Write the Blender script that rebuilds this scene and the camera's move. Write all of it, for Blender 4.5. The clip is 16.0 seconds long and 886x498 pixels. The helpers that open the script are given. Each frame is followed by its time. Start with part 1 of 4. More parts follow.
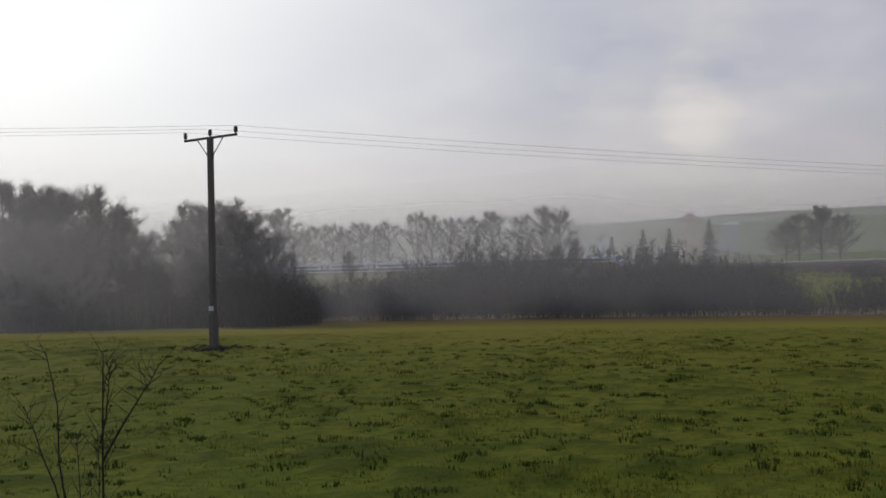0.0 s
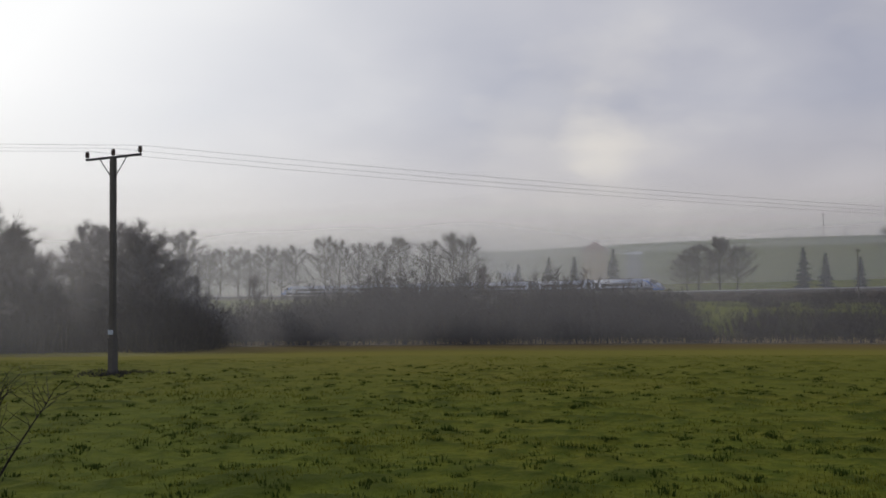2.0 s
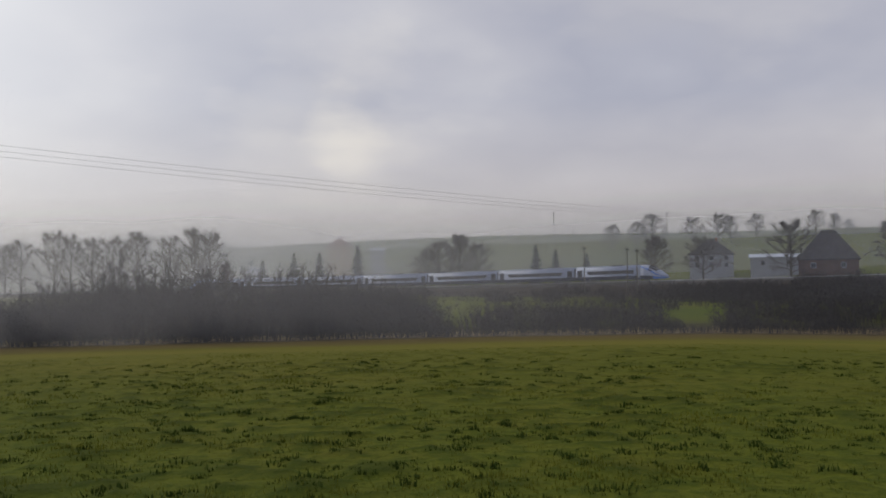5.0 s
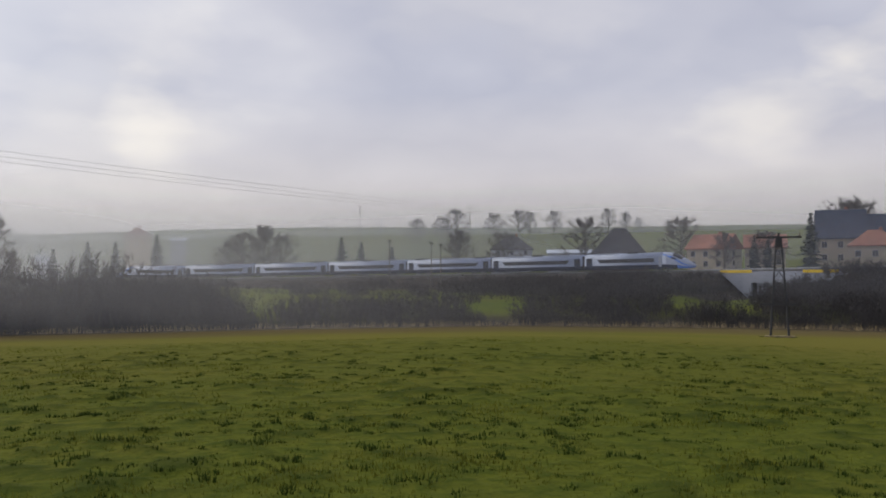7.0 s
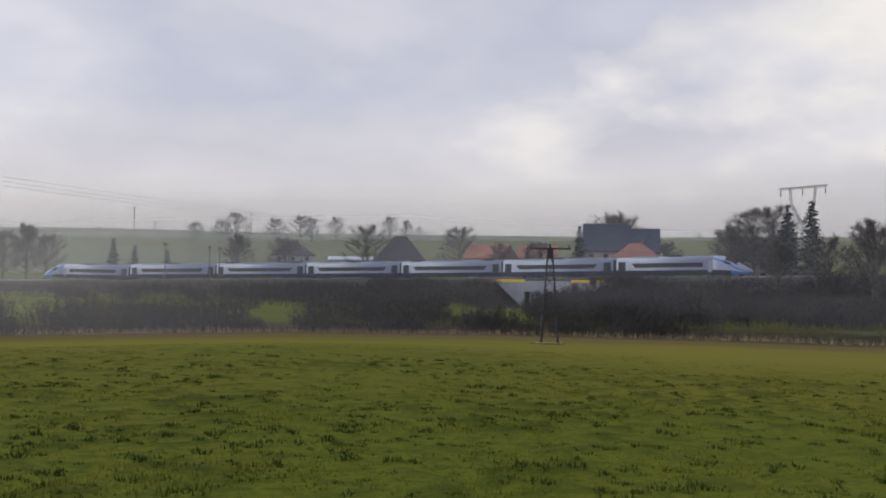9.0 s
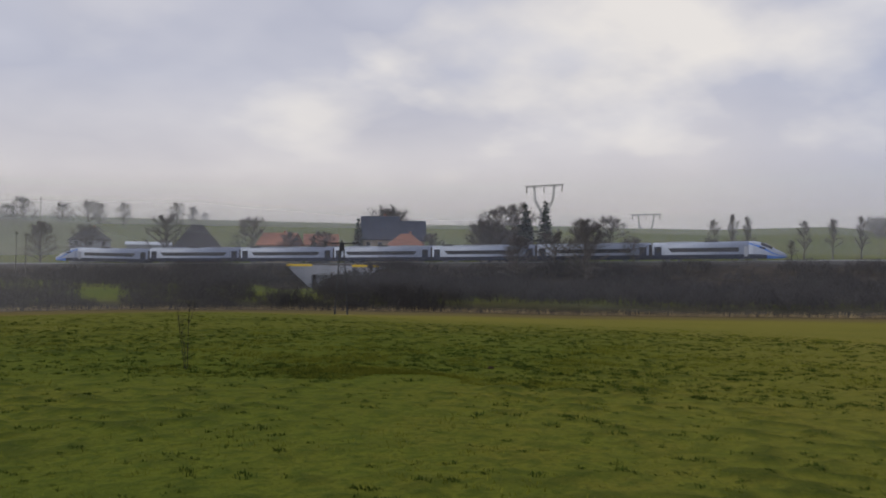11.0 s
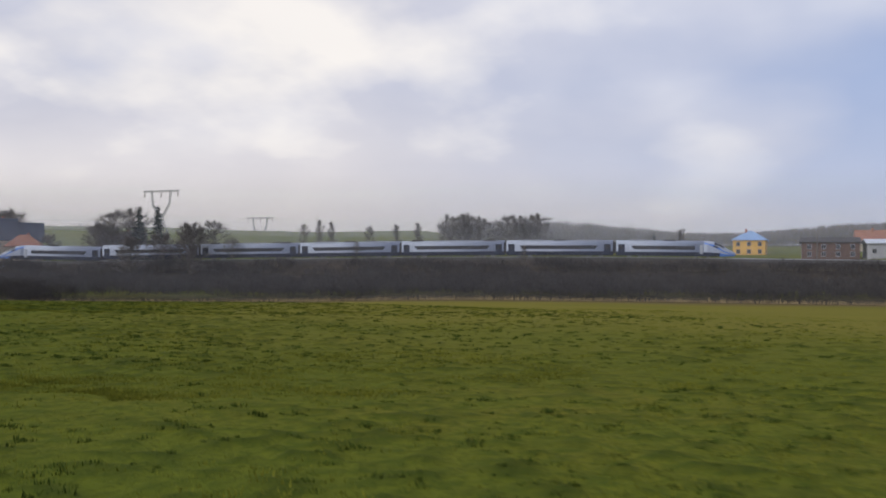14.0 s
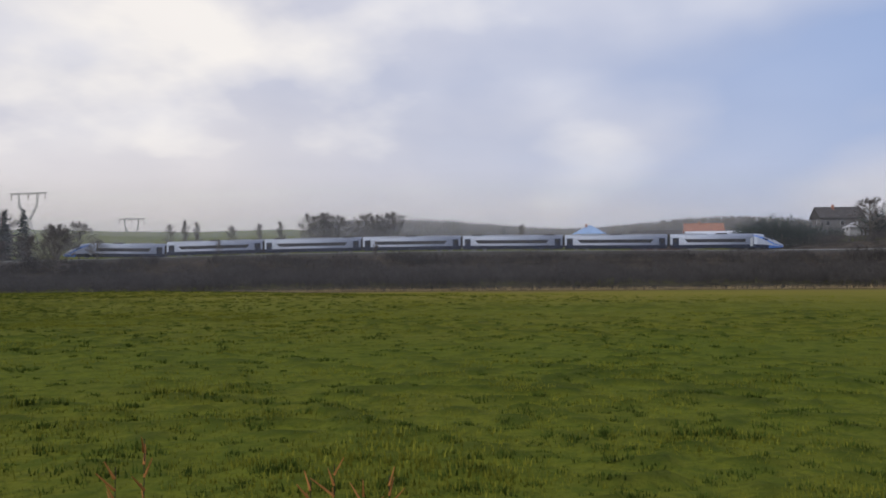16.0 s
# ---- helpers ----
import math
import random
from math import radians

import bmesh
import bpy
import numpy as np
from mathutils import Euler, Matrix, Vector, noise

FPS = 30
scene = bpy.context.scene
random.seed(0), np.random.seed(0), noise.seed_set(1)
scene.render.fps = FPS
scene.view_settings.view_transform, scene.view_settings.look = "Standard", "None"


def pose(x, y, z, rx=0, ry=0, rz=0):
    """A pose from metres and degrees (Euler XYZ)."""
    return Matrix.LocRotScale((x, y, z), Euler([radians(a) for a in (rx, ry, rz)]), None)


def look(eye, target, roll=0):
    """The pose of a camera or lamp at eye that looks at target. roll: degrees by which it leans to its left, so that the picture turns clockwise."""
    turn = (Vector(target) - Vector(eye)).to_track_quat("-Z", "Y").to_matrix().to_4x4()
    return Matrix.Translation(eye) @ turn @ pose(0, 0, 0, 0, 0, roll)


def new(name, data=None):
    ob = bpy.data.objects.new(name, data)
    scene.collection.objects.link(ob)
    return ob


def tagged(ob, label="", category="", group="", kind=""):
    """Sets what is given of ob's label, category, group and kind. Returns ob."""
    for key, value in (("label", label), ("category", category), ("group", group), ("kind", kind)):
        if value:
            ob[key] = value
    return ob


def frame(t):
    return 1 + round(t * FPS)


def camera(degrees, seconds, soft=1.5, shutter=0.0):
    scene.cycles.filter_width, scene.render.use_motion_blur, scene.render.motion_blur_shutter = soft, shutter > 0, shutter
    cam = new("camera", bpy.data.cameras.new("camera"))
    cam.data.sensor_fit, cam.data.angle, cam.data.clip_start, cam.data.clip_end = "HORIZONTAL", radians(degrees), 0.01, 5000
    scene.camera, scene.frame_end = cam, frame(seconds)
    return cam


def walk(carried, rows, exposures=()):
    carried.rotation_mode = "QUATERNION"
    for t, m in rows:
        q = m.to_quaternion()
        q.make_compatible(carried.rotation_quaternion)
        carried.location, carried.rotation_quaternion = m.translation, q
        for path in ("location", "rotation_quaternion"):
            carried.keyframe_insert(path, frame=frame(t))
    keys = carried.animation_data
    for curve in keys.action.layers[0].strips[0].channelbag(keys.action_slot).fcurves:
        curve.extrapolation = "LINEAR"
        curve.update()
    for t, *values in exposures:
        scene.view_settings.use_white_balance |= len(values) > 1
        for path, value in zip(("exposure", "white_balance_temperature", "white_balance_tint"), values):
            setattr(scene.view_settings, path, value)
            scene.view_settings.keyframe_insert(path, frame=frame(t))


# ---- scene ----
cam = camera(47.3, 16.0, soft=1.7, shutter=0.12)
# seconds, x, y, eye height, heading clockwise from +y, pitch, lean
ROWS = [
    (0.0, 0.0, 0.0, 3.40, -4.20, 0.90, -1.32),
    (0.5, 0.0, 0.0, 3.40, -3.74, 0.90, -1.47),
    (1.0, 0.0, 0.0, 3.40, -2.36, 1.16, -1.16),
    (1.5, 0.0, 0.0, 3.40, -1.11, 1.89, -0.87),
    (2.0, 0.0, 0.0, 3.40, 1.03, 2.27, -0.64),
    (2.5, 0.0, 0.0, 3.40, 2.77, 2.00, -0.50),
    (3.0, 0.0, 0.0, 3.40, 5.65, 1.82, -0.53),
    (3.5, 0.0, 0.0, 3.40, 8.00, 2.07, -0.55),
    (4.0, 0.0, 0.0, 3.40, 10.39, 2.11, -0.87),
    (6.5, 0.0, 0.0, 3.40, 23.50, 1.28, -0.28),
    (7.0, 0.0, 0.0, 3.40, 26.36, 1.33, -0.27),
    (7.5, 0.0, 0.0, 3.40, 29.18, 2.20, 0.08),
    (8.0, 0.0, 0.0, 3.40, 32.47, 2.40, 0.09),
    (8.5, 0.0, 0.0, 3.40, 34.86, 1.91, 0.13),
    (9.0, 0.0, 0.0, 3.40, 38.68, 1.73, 0.60),
    (9.2, 0.0, 0.0, 3.40, 40.34, 1.88, 0.86),
    (11.3, -31.2, -26.4, 4.40, 53.60, 0.64, 0.62),
    (11.5, -31.8, -26.9, 4.40, 55.03, 0.62, 0.65),
    (12.0, -33.9, -28.7, 4.40, 58.90, 0.38, 1.32),
    (12.5, -35.4, -30.0, 4.40, 62.42, 0.57, 1.85),
    (13.0, -46.5, -39.4, 4.25, 65.18, 0.84, 1.10),
    (13.5, -51.5, -43.6, 3.95, 69.35, 0.95, 1.25),
    (14.0, -61.0, -51.7, 3.50, 72.05, 1.01, 0.36),
    (14.5, -73.5, -62.2, 3.00, 71.55, 1.04, -0.24),
    (15.0, -76.6, -64.9, 2.60, 73.35, 0.87, -0.45),
    (15.5, -76.6, -64.9, 2.60, 75.52, 1.26, -0.75),
    (16.0, -76.6, -64.9, 2.60, 78.40, 0.89, -0.60),
]
walk(cam, [(t, pose(x, y, z, 90 + p, 0, -h) @ pose(0, 0, 0, 0, 0, lean)) for t, x, y, z, h, p, lean in ROWS],
     exposures=[(0.0, -0.33), (4.0, -0.34), (6.5, -0.04), (8.0, 0.11), (9.2, 0.12), (11.5, -0.05), (12.5, 0.15), (13.5, 0.22), (16.0, 0.18)])

# ---- daylight ----
SUN_AZ, SUN_EL = -35.0, 24.0   # clockwise from +y; height, degrees
sun_dir = Vector((math.sin(radians(SUN_AZ)) * math.cos(radians(SUN_EL)), math.cos(radians(SUN_AZ)) * math.cos(radians(SUN_EL)), math.sin(radians(SUN_EL))))
sun = new("sun", bpy.data.lights.new("sun", "SUN"))
sun.data.energy, sun.data.angle, sun.data.color = 1.5, radians(10), (1.0, 0.93, 0.82)
sun.matrix_world = look(sun_dir * 100, (0, 0, 0))


class Nodes:
    """Short spelling for a node tree."""
    def __init__(self, tree):
        self.tree = tree
        tree.nodes.clear()

    def add(self, kind, **inputs):
        node = self.tree.nodes.new("ShaderNode" + kind)
        for key, value in inputs.items():
            key = key.replace("_", " ")
            if key in node.inputs:
                self.put(node.inputs[key], value)
        return node

    def put(self, socket, value):
        if isinstance(value, bpy.types.NodeSocket):
            self.tree.links.new(value, socket)
        else:
            socket.default_value = value

    def math(self, op, a, b=0.0, clamp=False):
        node = self.tree.nodes.new("ShaderNodeMath")
        node.operation, node.use_clamp = op, clamp
        self.put(node.inputs[0], a), self.put(node.inputs[1], b)
        return node.outputs[0]

    def mix(self, f, a, b):
        node = self.tree.nodes.new("ShaderNodeMix")
        node.data_type = "RGBA"
        self.put(node.inputs[0], f), self.put(node.inputs[6], a), self.put(node.inputs[7], b)
        return node.outputs[2]

    def ramp(self, f, *stops):
        node = self.tree.nodes.new("ShaderNodeValToRGB")
        while len(node.color_ramp.elements) < len(stops):
            node.color_ramp.elements.new(0.5)
        for e, (p, c) in zip(node.color_ramp.elements, stops):
            e.position, e.color = p, (*c, 1)
        self.put(node.inputs[0], f)
        return node.outputs[0]

    def noise(self, vector, scale, detail=3.0, rough=0.55):
        node = self.add("TexNoise", Scale=scale, Detail=detail, Roughness=rough)
        self.put(node.inputs["Vector"], vector)
        return node.outputs["Fac"]

    def scaled(self, vector, x, y, z):
        node = self.tree.nodes.new("ShaderNodeMapping")
        self.put(node.inputs["Vector"], vector)
        node.inputs["Scale"].default_value = (x, y, z)
        return node.outputs[0]


def grey(v):
    return (v, v, v)


world = bpy.data.worlds.new("sky")
scene.world = world
world.use_nodes = True
n = Nodes(world.node_tree)
direction = n.add("TexCoord").outputs["Generated"]
sky = n.add("TexSky")
sky.sky_type, sky.sun_disc = "NISHITA", False
sky.sun_elevation, sky.sun_rotation = radians(SUN_EL), radians(SUN_AZ)
sky_blue = n.add("VectorMath", )
sky_blue.operation = "SCALE"
n.put(sky_blue.inputs[0], sky.outputs[0]), n.put(sky_blue.inputs["Scale"], 0.085)
split = n.add("SeparateXYZ", Vector=direction)
# cloud deck: broad soft banks, flatter towards the horizon
deck = n.add("CombineXYZ")
lift = n.math("MAXIMUM", n.math("ADD", split.outputs[2], 0.34), 0.1)
n.put(deck.inputs[0], n.math("DIVIDE", split.outputs[0], lift)), n.put(deck.inputs[1], n.math("DIVIDE", split.outputs[1], lift))
banks = n.noise(n.scaled(deck.outputs[0], 1, 1, 1), 1.5, 4.0, 0.42)
wisps = n.noise(n.scaled(deck.outputs[0], 1, 1, 1), 4.6, 4.0, 0.45)
cover = n.math("ADD", n.math("MULTIPLY", banks, 0.8), n.math("MULTIPLY", wisps, 0.2))
cloud = n.ramp(cover, (0.34, (0.76, 0.75, 0.79)), (0.46, (0.60, 0.60, 0.68)), (0.56, (0.51, 0.52, 0.62)), (0.70, (0.61, 0.615, 0.70)))
# a warmer, paler band above the horizon
low = n.math("SUBTRACT", 1.0, n.math("MULTIPLY", n.math("ABSOLUTE", n.math("SUBTRACT", split.outputs[2], 0.05)), 8.0), True)
cloud = n.mix(n.math("MULTIPLY", low, 0.75), cloud, (0.72, 0.655, 0.63, 1))


def facing(az, el):
    return (math.sin(radians(az)) * math.cos(radians(el)), math.cos(radians(az)) * math.cos(radians(el)), math.sin(radians(el)))


# thinner places where the light comes through: bearing, height, breadth, flatness, strength
for az, el, size, flat, amount in ((8.8, 8.6, 0.12, 1.3, 0.35), (9.6, 8.7, 0.045, 1.1, 0.6), (10.4, 7.4, 0.035, 1.0, 0.45), (44.8, 8.2, 0.10, 2.2, 0.5), (62.5, 12.6, 0.27, 2.5, 0.75), (86.4, 5.2, 0.07, 1.4, 0.5), (28.0, 18.0, 0.22, 2.0, 0.2)):
    off = n.add("VectorMath")
    off.operation = "SUBTRACT"
    n.put(off.inputs[0], direction), n.put(off.inputs[1], facing(az, el))
    stretch = n.add("VectorMath")
    stretch.operation = "MULTIPLY"
    n.put(stretch.inputs[0], off.outputs[0]), n.put(stretch.inputs[1], (1, 1, flat))
    span = n.add("VectorMath")
    span.operation = "LENGTH"
    n.put(span.inputs[0], stretch.outputs[0])
    ragged = n.math("ADD", n.math("DIVIDE", span.outputs["Value"], size), n.math("MULTIPLY", n.math("SUBTRACT", wisps, 0.5), 2.4))
    cloud = n.mix(n.math("MULTIPLY", n.ramp(ragged, (0.0, grey(1)), (0.5, grey(0.5)), (1.0, grey(0))), amount), cloud, (0.96, 0.90, 0.83, 1))
# thin cloud glows round the hidden sun
dot = n.add("VectorMath")
dot.operation = "DOT_PRODUCT"
n.put(dot.inputs[0], direction), n.put(dot.inputs[1], tuple(sun_dir))
near_sun = n.math("POWER", n.math("MAXIMUM", dot.outputs["Value"], 0.0), 9.0)
cloud = n.mix(n.math("MULTIPLY", near_sun, 1.5, True), cloud, (1.25, 1.26, 1.27, 1))
# the deck thins out on the side away from the sun
away = n.math("DIVIDE", n.math("SUBTRACT", n.math("MULTIPLY", dot.outputs["Value"], -1.0), 0.12), 0.5, True)
gap = n.math("MULTIPLY", n.math("MULTIPLY", away, n.ramp(split.outputs[2], (0.02, grey(0.6)), (0.2, grey(1)))), n.ramp(banks, (0.35, grey(0.3)), (0.6, grey(1.0))))
cloud = n.mix(n.math("MULTIPLY", gap, 0.95), cloud, (0.27, 0.37, 0.62, 1))
cloud = n.mix(0.08, cloud, sky_blue.outputs[0])
back = n.add("Background", Strength=1.0)
n.put(back.inputs["Color"], cloud)
n.tree.links.new(back.outputs[0], n.add("OutputWorld").inputs[0])


# ---- materials ----
def material(name, base, rough=0.8, metal=0.0, vary=0.25, scale=1.0, bump=0.0, tint=None, spec=0.3, island=False, trans=0.0):
    """A plain surface with two sizes of variation."""
    m = bpy.data.materials.new(name)
    m.use_nodes = True
    k = Nodes(m.node_tree)
    where = k.add("TexCoord").outputs["Object"]
    big, fine = k.noise(where, 0.35 * scale, 3), k.noise(where, 6.0 * scale, 4, 0.65)
    dark = tuple(c * (1 - vary) for c in base) + (1,)
    pale = tuple(min(1, c * (1 + vary)) for c in (tint or base)) + (1,)
    f = k.math("ADD", k.math("MULTIPLY", big, 0.6), k.math("MULTIPLY", fine, 0.4))
    f = k.ramp(f, (0.32, grey(0)), (0.68, grey(1)))
    if island:
        r = k.add("NewGeometry").outputs["Random Per Island"]
        f = k.math("ADD", k.math("MULTIPLY", f, 0.5), k.math("MULTIPLY", r, 0.5))
    colour = k.mix(f, dark, pale)
    bsdf = k.add("BsdfPrincipled", Roughness=rough, Metallic=metal)
    bsdf.inputs["Specular IOR Level"].default_value = spec
    k.put(bsdf.inputs["Base Color"], colour)
    if bump:
        b = k.add("Bump", Strength=bump, Distance=0.05)
        k.put(b.inputs["Height"], fine)
        k.put(bsdf.inputs["Normal"], b.outputs[0])
    shader = bsdf.outputs[0]
    if trans:
        t = k.add("BsdfTranslucent")
        k.put(t.inputs["Color"], colour)
        ms = k.add("MixShader", Fac=trans)
        k.put(ms.inputs[1], shader), k.put(ms.inputs[2], t.outputs[0])
        shader = ms.outputs[0]
    k.tree.links.new(shader, k.add("OutputMaterial").inputs[0])
    return m


BARK = material("bark", (0.085, 0.075, 0.065), 0.9, vary=0.35, scale=2)
DARKBARK = material("dark_bark", (0.022, 0.018, 0.016), 0.9, vary=0.3, scale=8)
TWIG = material("twig", (0.14, 0.128, 0.125), 0.95, vary=0.35, scale=0.6, spec=0.05, trans=0.35)
SCRUB = material("scrub_twig", (0.066, 0.062, 0.062), 0.95, vary=0.4, scale=0.3, spec=0.05)
NEEDLE = material("needle", (0.022, 0.034, 0.03), 0.9, vary=0.4, scale=2, island=True)
DRYGRASS = material("dry_grass", (0.30, 0.235, 0.13), 0.95, vary=0.4, scale=1, island=True)
TUFT = material("tuft", (0.086, 0.106, 0.014), 0.85, vary=0.4, scale=0.3, tint=(0.150, 0.152, 0.022), spec=0.04, island=True, trans=0.12)
CONCRETE = material("concrete", (0.27, 0.29, 0.34), 0.85, vary=0.18, scale=0.6, bump=0.2)
POLE = material("pole_concrete", (0.12, 0.11, 0.10), 0.9, vary=0.3, scale=1.5, bump=0.3)
STEEL = material("galvanised_steel", (0.22, 0.23, 0.24), 0.55, 0.6, vary=0.2, scale=2)
DARKSTEEL = material("dark_steel", (0.06, 0.06, 0.065), 0.6, 0.4, vary=0.3, scale=3)
PORCELAIN = material("brown_porcelain", (0.06, 0.035, 0.03), 0.25, vary=0.2, scale=8, spec=0.5)
WIRE = material("wire", (0.16, 0.16, 0.17), 0.5, 0.5, vary=0.1)
BALLAST = material("ballast", (0.045, 0.042, 0.040), 0.95, vary=0.4, scale=4, bump=0.6)
YELLOW = material("yellow_paint", (0.70, 0.48, 0.03), 0.6, vary=0.15, scale=2)
WHITE = material("white_paint", (0.32, 0.37, 0.49), 0.5, vary=0.06, scale=0.5, spec=0.25)
ROOFGREY = material("roof_paint", (0.32, 0.35, 0.42), 0.55, vary=0.12, scale=0.6, spec=0.25)
NAVY = material("navy_paint", (0.008, 0.015, 0.040), 0.6, vary=0.2, scale=0.6, spec=0.15)
BLUE = material("blue_paint", (0.045, 0.17, 0.60), 0.28, vary=0.08, scale=0.6, spec=0.5)
SKYBLUE = material("pale_blue_paint", (0.30, 0.48, 0.82), 0.28, vary=0.08, scale=0.6, spec=0.5)
GLASS = material("tinted_glass", (0.015, 0.018, 0.026), 0.12, vary=0.2, scale=1, spec=0.35)
RUBBER = material("bellows", (0.025, 0.025, 0.03), 0.8, vary=0.2, scale=3)
PLASTER = material("cream_plaster", (0.38, 0.33, 0.26), 0.9, vary=0.12, scale=0.8)
PALEWALL = material("pale_plaster", (0.33, 0.34, 0.38), 0.9, vary=0.1, scale=0.8)
DIMWALL = material("grey_plaster", (0.13, 0.13, 0.145), 0.9, vary=0.15, scale=0.8)
OCHRE = material("ochre_plaster", (0.60, 0.36, 0.09), 0.9, vary=0.12, scale=0.8)
SLATE = material("slate_roof", (0.045, 0.056, 0.085), 0.8, vary=0.25, scale=2, spec=0.1)
REDTILE = material("red_tile", (0.28, 0.125, 0.085), 0.8, vary=0.25, scale=2)
DARKROOF = material("dark_roof", (0.055, 0.052, 0.055), 0.8, vary=0.25, scale=2)
BARNWOOD = material("barn_wood", (0.10, 0.06, 0.05), 0.9, vary=0.3, scale=2)
BLUEROOF = material("blue_roof", (0.22, 0.36, 0.62), 0.5, 0.1, vary=0.1, scale=1)
SHEET = material("sheet_roof", (0.52, 0.57, 0.66), 0.4, 0.2, vary=0.1, scale=1)

# ---- the lie of the land ----
# field edge (brook and scrub line) and the railway, which bends to the right
EDGE = [(-260, 190), (-120, 160), (-69, 148), (-11, 141), (42, 135), (72, 126), (95, 105), (112, 80), (124, 50), (134, 0), (137, -23), (140, -105), (142, -320)]
T0, KNOTS = (163.9, 106.3), [-440, -300, -160, -20, 120, 260, 400]
HEADINGS = [115.4, 138.2, 147.1, 166.2, 175.5, 180.4, 185.3]
S = np.arange(-700.0, 640.0, 2.0)


def smooth(a, w):
    return np.convolve(np.pad(a, w, mode="edge"), np.ones(2 * w + 1) / (2 * w + 1), "valid")


_th = np.radians(smooth(np.interp(S, KNOTS, HEADINGS), 30))
TX, TY = np.cumsum(np.sin(_th) * 2), np.cumsum(np.cos(_th) * 2)
TX, TY = TX - np.interp(0, S, TX) + T0[0], TY - np.interp(0, S, TY) + T0[1]
TZ = smooth(np.interp(S, [-440, -234, -162, -86, -20, 50, 100, 160, 200, 400], [1.2, 1.8, 2.7, 3.5, 4.4, 5.5, 6.4, 5.9, 5.5, 5.2]), 20)


BRIDGE = (float(np.interp(-46, S, TX)), float(np.interp(-46, S, TY)), float(np.interp(-46, S, _th)))


def on_track(s, side=0.0, up=0.0):
    """A place on the railway: metres along it, to its right, above the rails."""
    x, y, z, h = (float(np.interp(s, S, a)) for a in (TX, TY, TZ, _th))
    return Vector((x + side * math.cos(h), y - side * math.sin(h), z + up)), math.degrees(h)


def ease(a, b, v):
    v = np.clip((v - a) / (b - a), 0, 1)
    return v * v * (3 - 2 * v)


def signed_far(px, py, line):
    """Distance to a polyline; positive on its right hand."""
    best = np.full(px.shape, 1e9)
    sign = np.ones(px.shape)
    for (ax, ay), (bx, by) in zip(line[:-1], line[1:]):
        dx, dy = bx - ax, by - ay
        t = np.clip(((px - ax) * dx + (py - ay) * dy) / (dx * dx + dy * dy), 0, 1)
        d = np.hypot(px - ax - t * dx, py - ay - t * dy)
        side = np.sign((px - ax) * dy - (py - ay) * dx)
        m = d < best
        best[m], sign[m] = d[m], side[m]
    return best * sign


RAILLINE = [(float(TX[i]), float(TY[i])) for i in range(0, len(S), 20)]


def rail_height(px, py):
    """Height of the railway abreast of a place."""
    out = np.full(px.shape, 0.0)
    best = np.full(px.shape, 1e9)
    for i in range(0, len(S), 10):
        d = (px - TX[i]) ** 2 + (py - TY[i]) ** 2
        m = d < best
        best[m], out[m] = d[m], TZ[i]
    return out


def ground_z(px, py):
    px, py = np.asarray(px, float), np.asarray(py, float)
    e, r, rz = signed_far(px, py, EDGE), signed_far(px, py, RAILLINE), rail_height(px, py)
    # the meadow dips towards the brook, sooner on the bridge side
    dip = ease(60, 10, py) * ease(15, 55, np.hypot(px, py))
    drop = -4.2 + 1.2 * ease(70, 0, py)
    slope = np.clip((e - 14) / 82, 0, 1)
    slope = slope - 0.045 * np.sin(2 * math.pi * slope)
    field = drop * (1 - (slope * (1 - dip) + ease(0, 150, e) * dip))
    back = np.clip(-e, 0, None)
    share = back / np.maximum(back + np.clip(r, 0, None), 1)
    base = drop - 0.5 * ease(0, 4, back) + 0.5 * ease(6, 12, back) + share * 4.6
    bank = rz - 0.75 - np.clip(np.abs(r) - 3.2, 0, None) * 0.52
    # the lane that goes under the bridge
    bx, by, bh = BRIDGE
    u = (px - bx) * math.sin(bh) + (py - by) * math.cos(bh)
    lane = ease(15, 6, np.abs(u) + 0.25 * np.clip(r - 5, 0, None)) * (r > -6)
    bank = bank * (1 - lane) + np.minimum(bank, -2.2) * lane
    front = np.where(e > 0, field, np.maximum(base, bank) * (1 - lane) + np.minimum(np.maximum(base, bank), -2.2) * lane)
    far = np.clip(-r - 4, 0, None)
    crest = 19.5 + 4.2 * ease(-20, 200, px) - 10.5 * ease(200, 20, py) * ease(180, 330, px)
    swell = np.interp(np.degrees(np.arctan2(px, py)), [-30, -6, 6, 12, 18, 30, 39, 51, 63, 68, 75, 92], [6.7, 6.7, 5.2, 4.8, 3.6, 0.2, -1.2, -3.2, -4.0, -2.5, 2.5, 0.0])
    hill = rz - 0.9 + (crest - rz) * ease(10, 190, far) + 0.004 * far + swell * ease(50, 210, far)
    hill = hill - 20 * ease(230, 600, far) + 6.5 * np.exp(-(((px - 228) / 38) ** 2 + ((py + 128) / 36) ** 2))
    z = np.where(r > 4, front, np.where(np.abs(r) <= 4, (rz - 0.75) * (1 - lane) + (-2.2) * lane, hill))
    # low swells and hummocks
    z = z + 0.10 * np.sin(px * 0.13 + 1.3) * np.sin(py * 0.11) * ease(4, 20, e)
    return z


def gz(x, y):
    return float(ground_z(np.array([x]), np.array([y]))[0])


# ---- building helpers ----
def mesh(name, verts, faces, mats, slots=None, smooth_shade=False):
    me = bpy.data.meshes.new(name)
    me.from_pydata(verts, [], faces)
    for m in mats if isinstance(mats, (list, tuple)) else [mats]:
        me.materials.append(m)
    if slots is not None:
        me.polygons.foreach_set("material_index", slots)
    if smooth_shade:
        me.polygons.foreach_set("use_smooth", [True] * len(me.polygons))
    me.update()
    return me


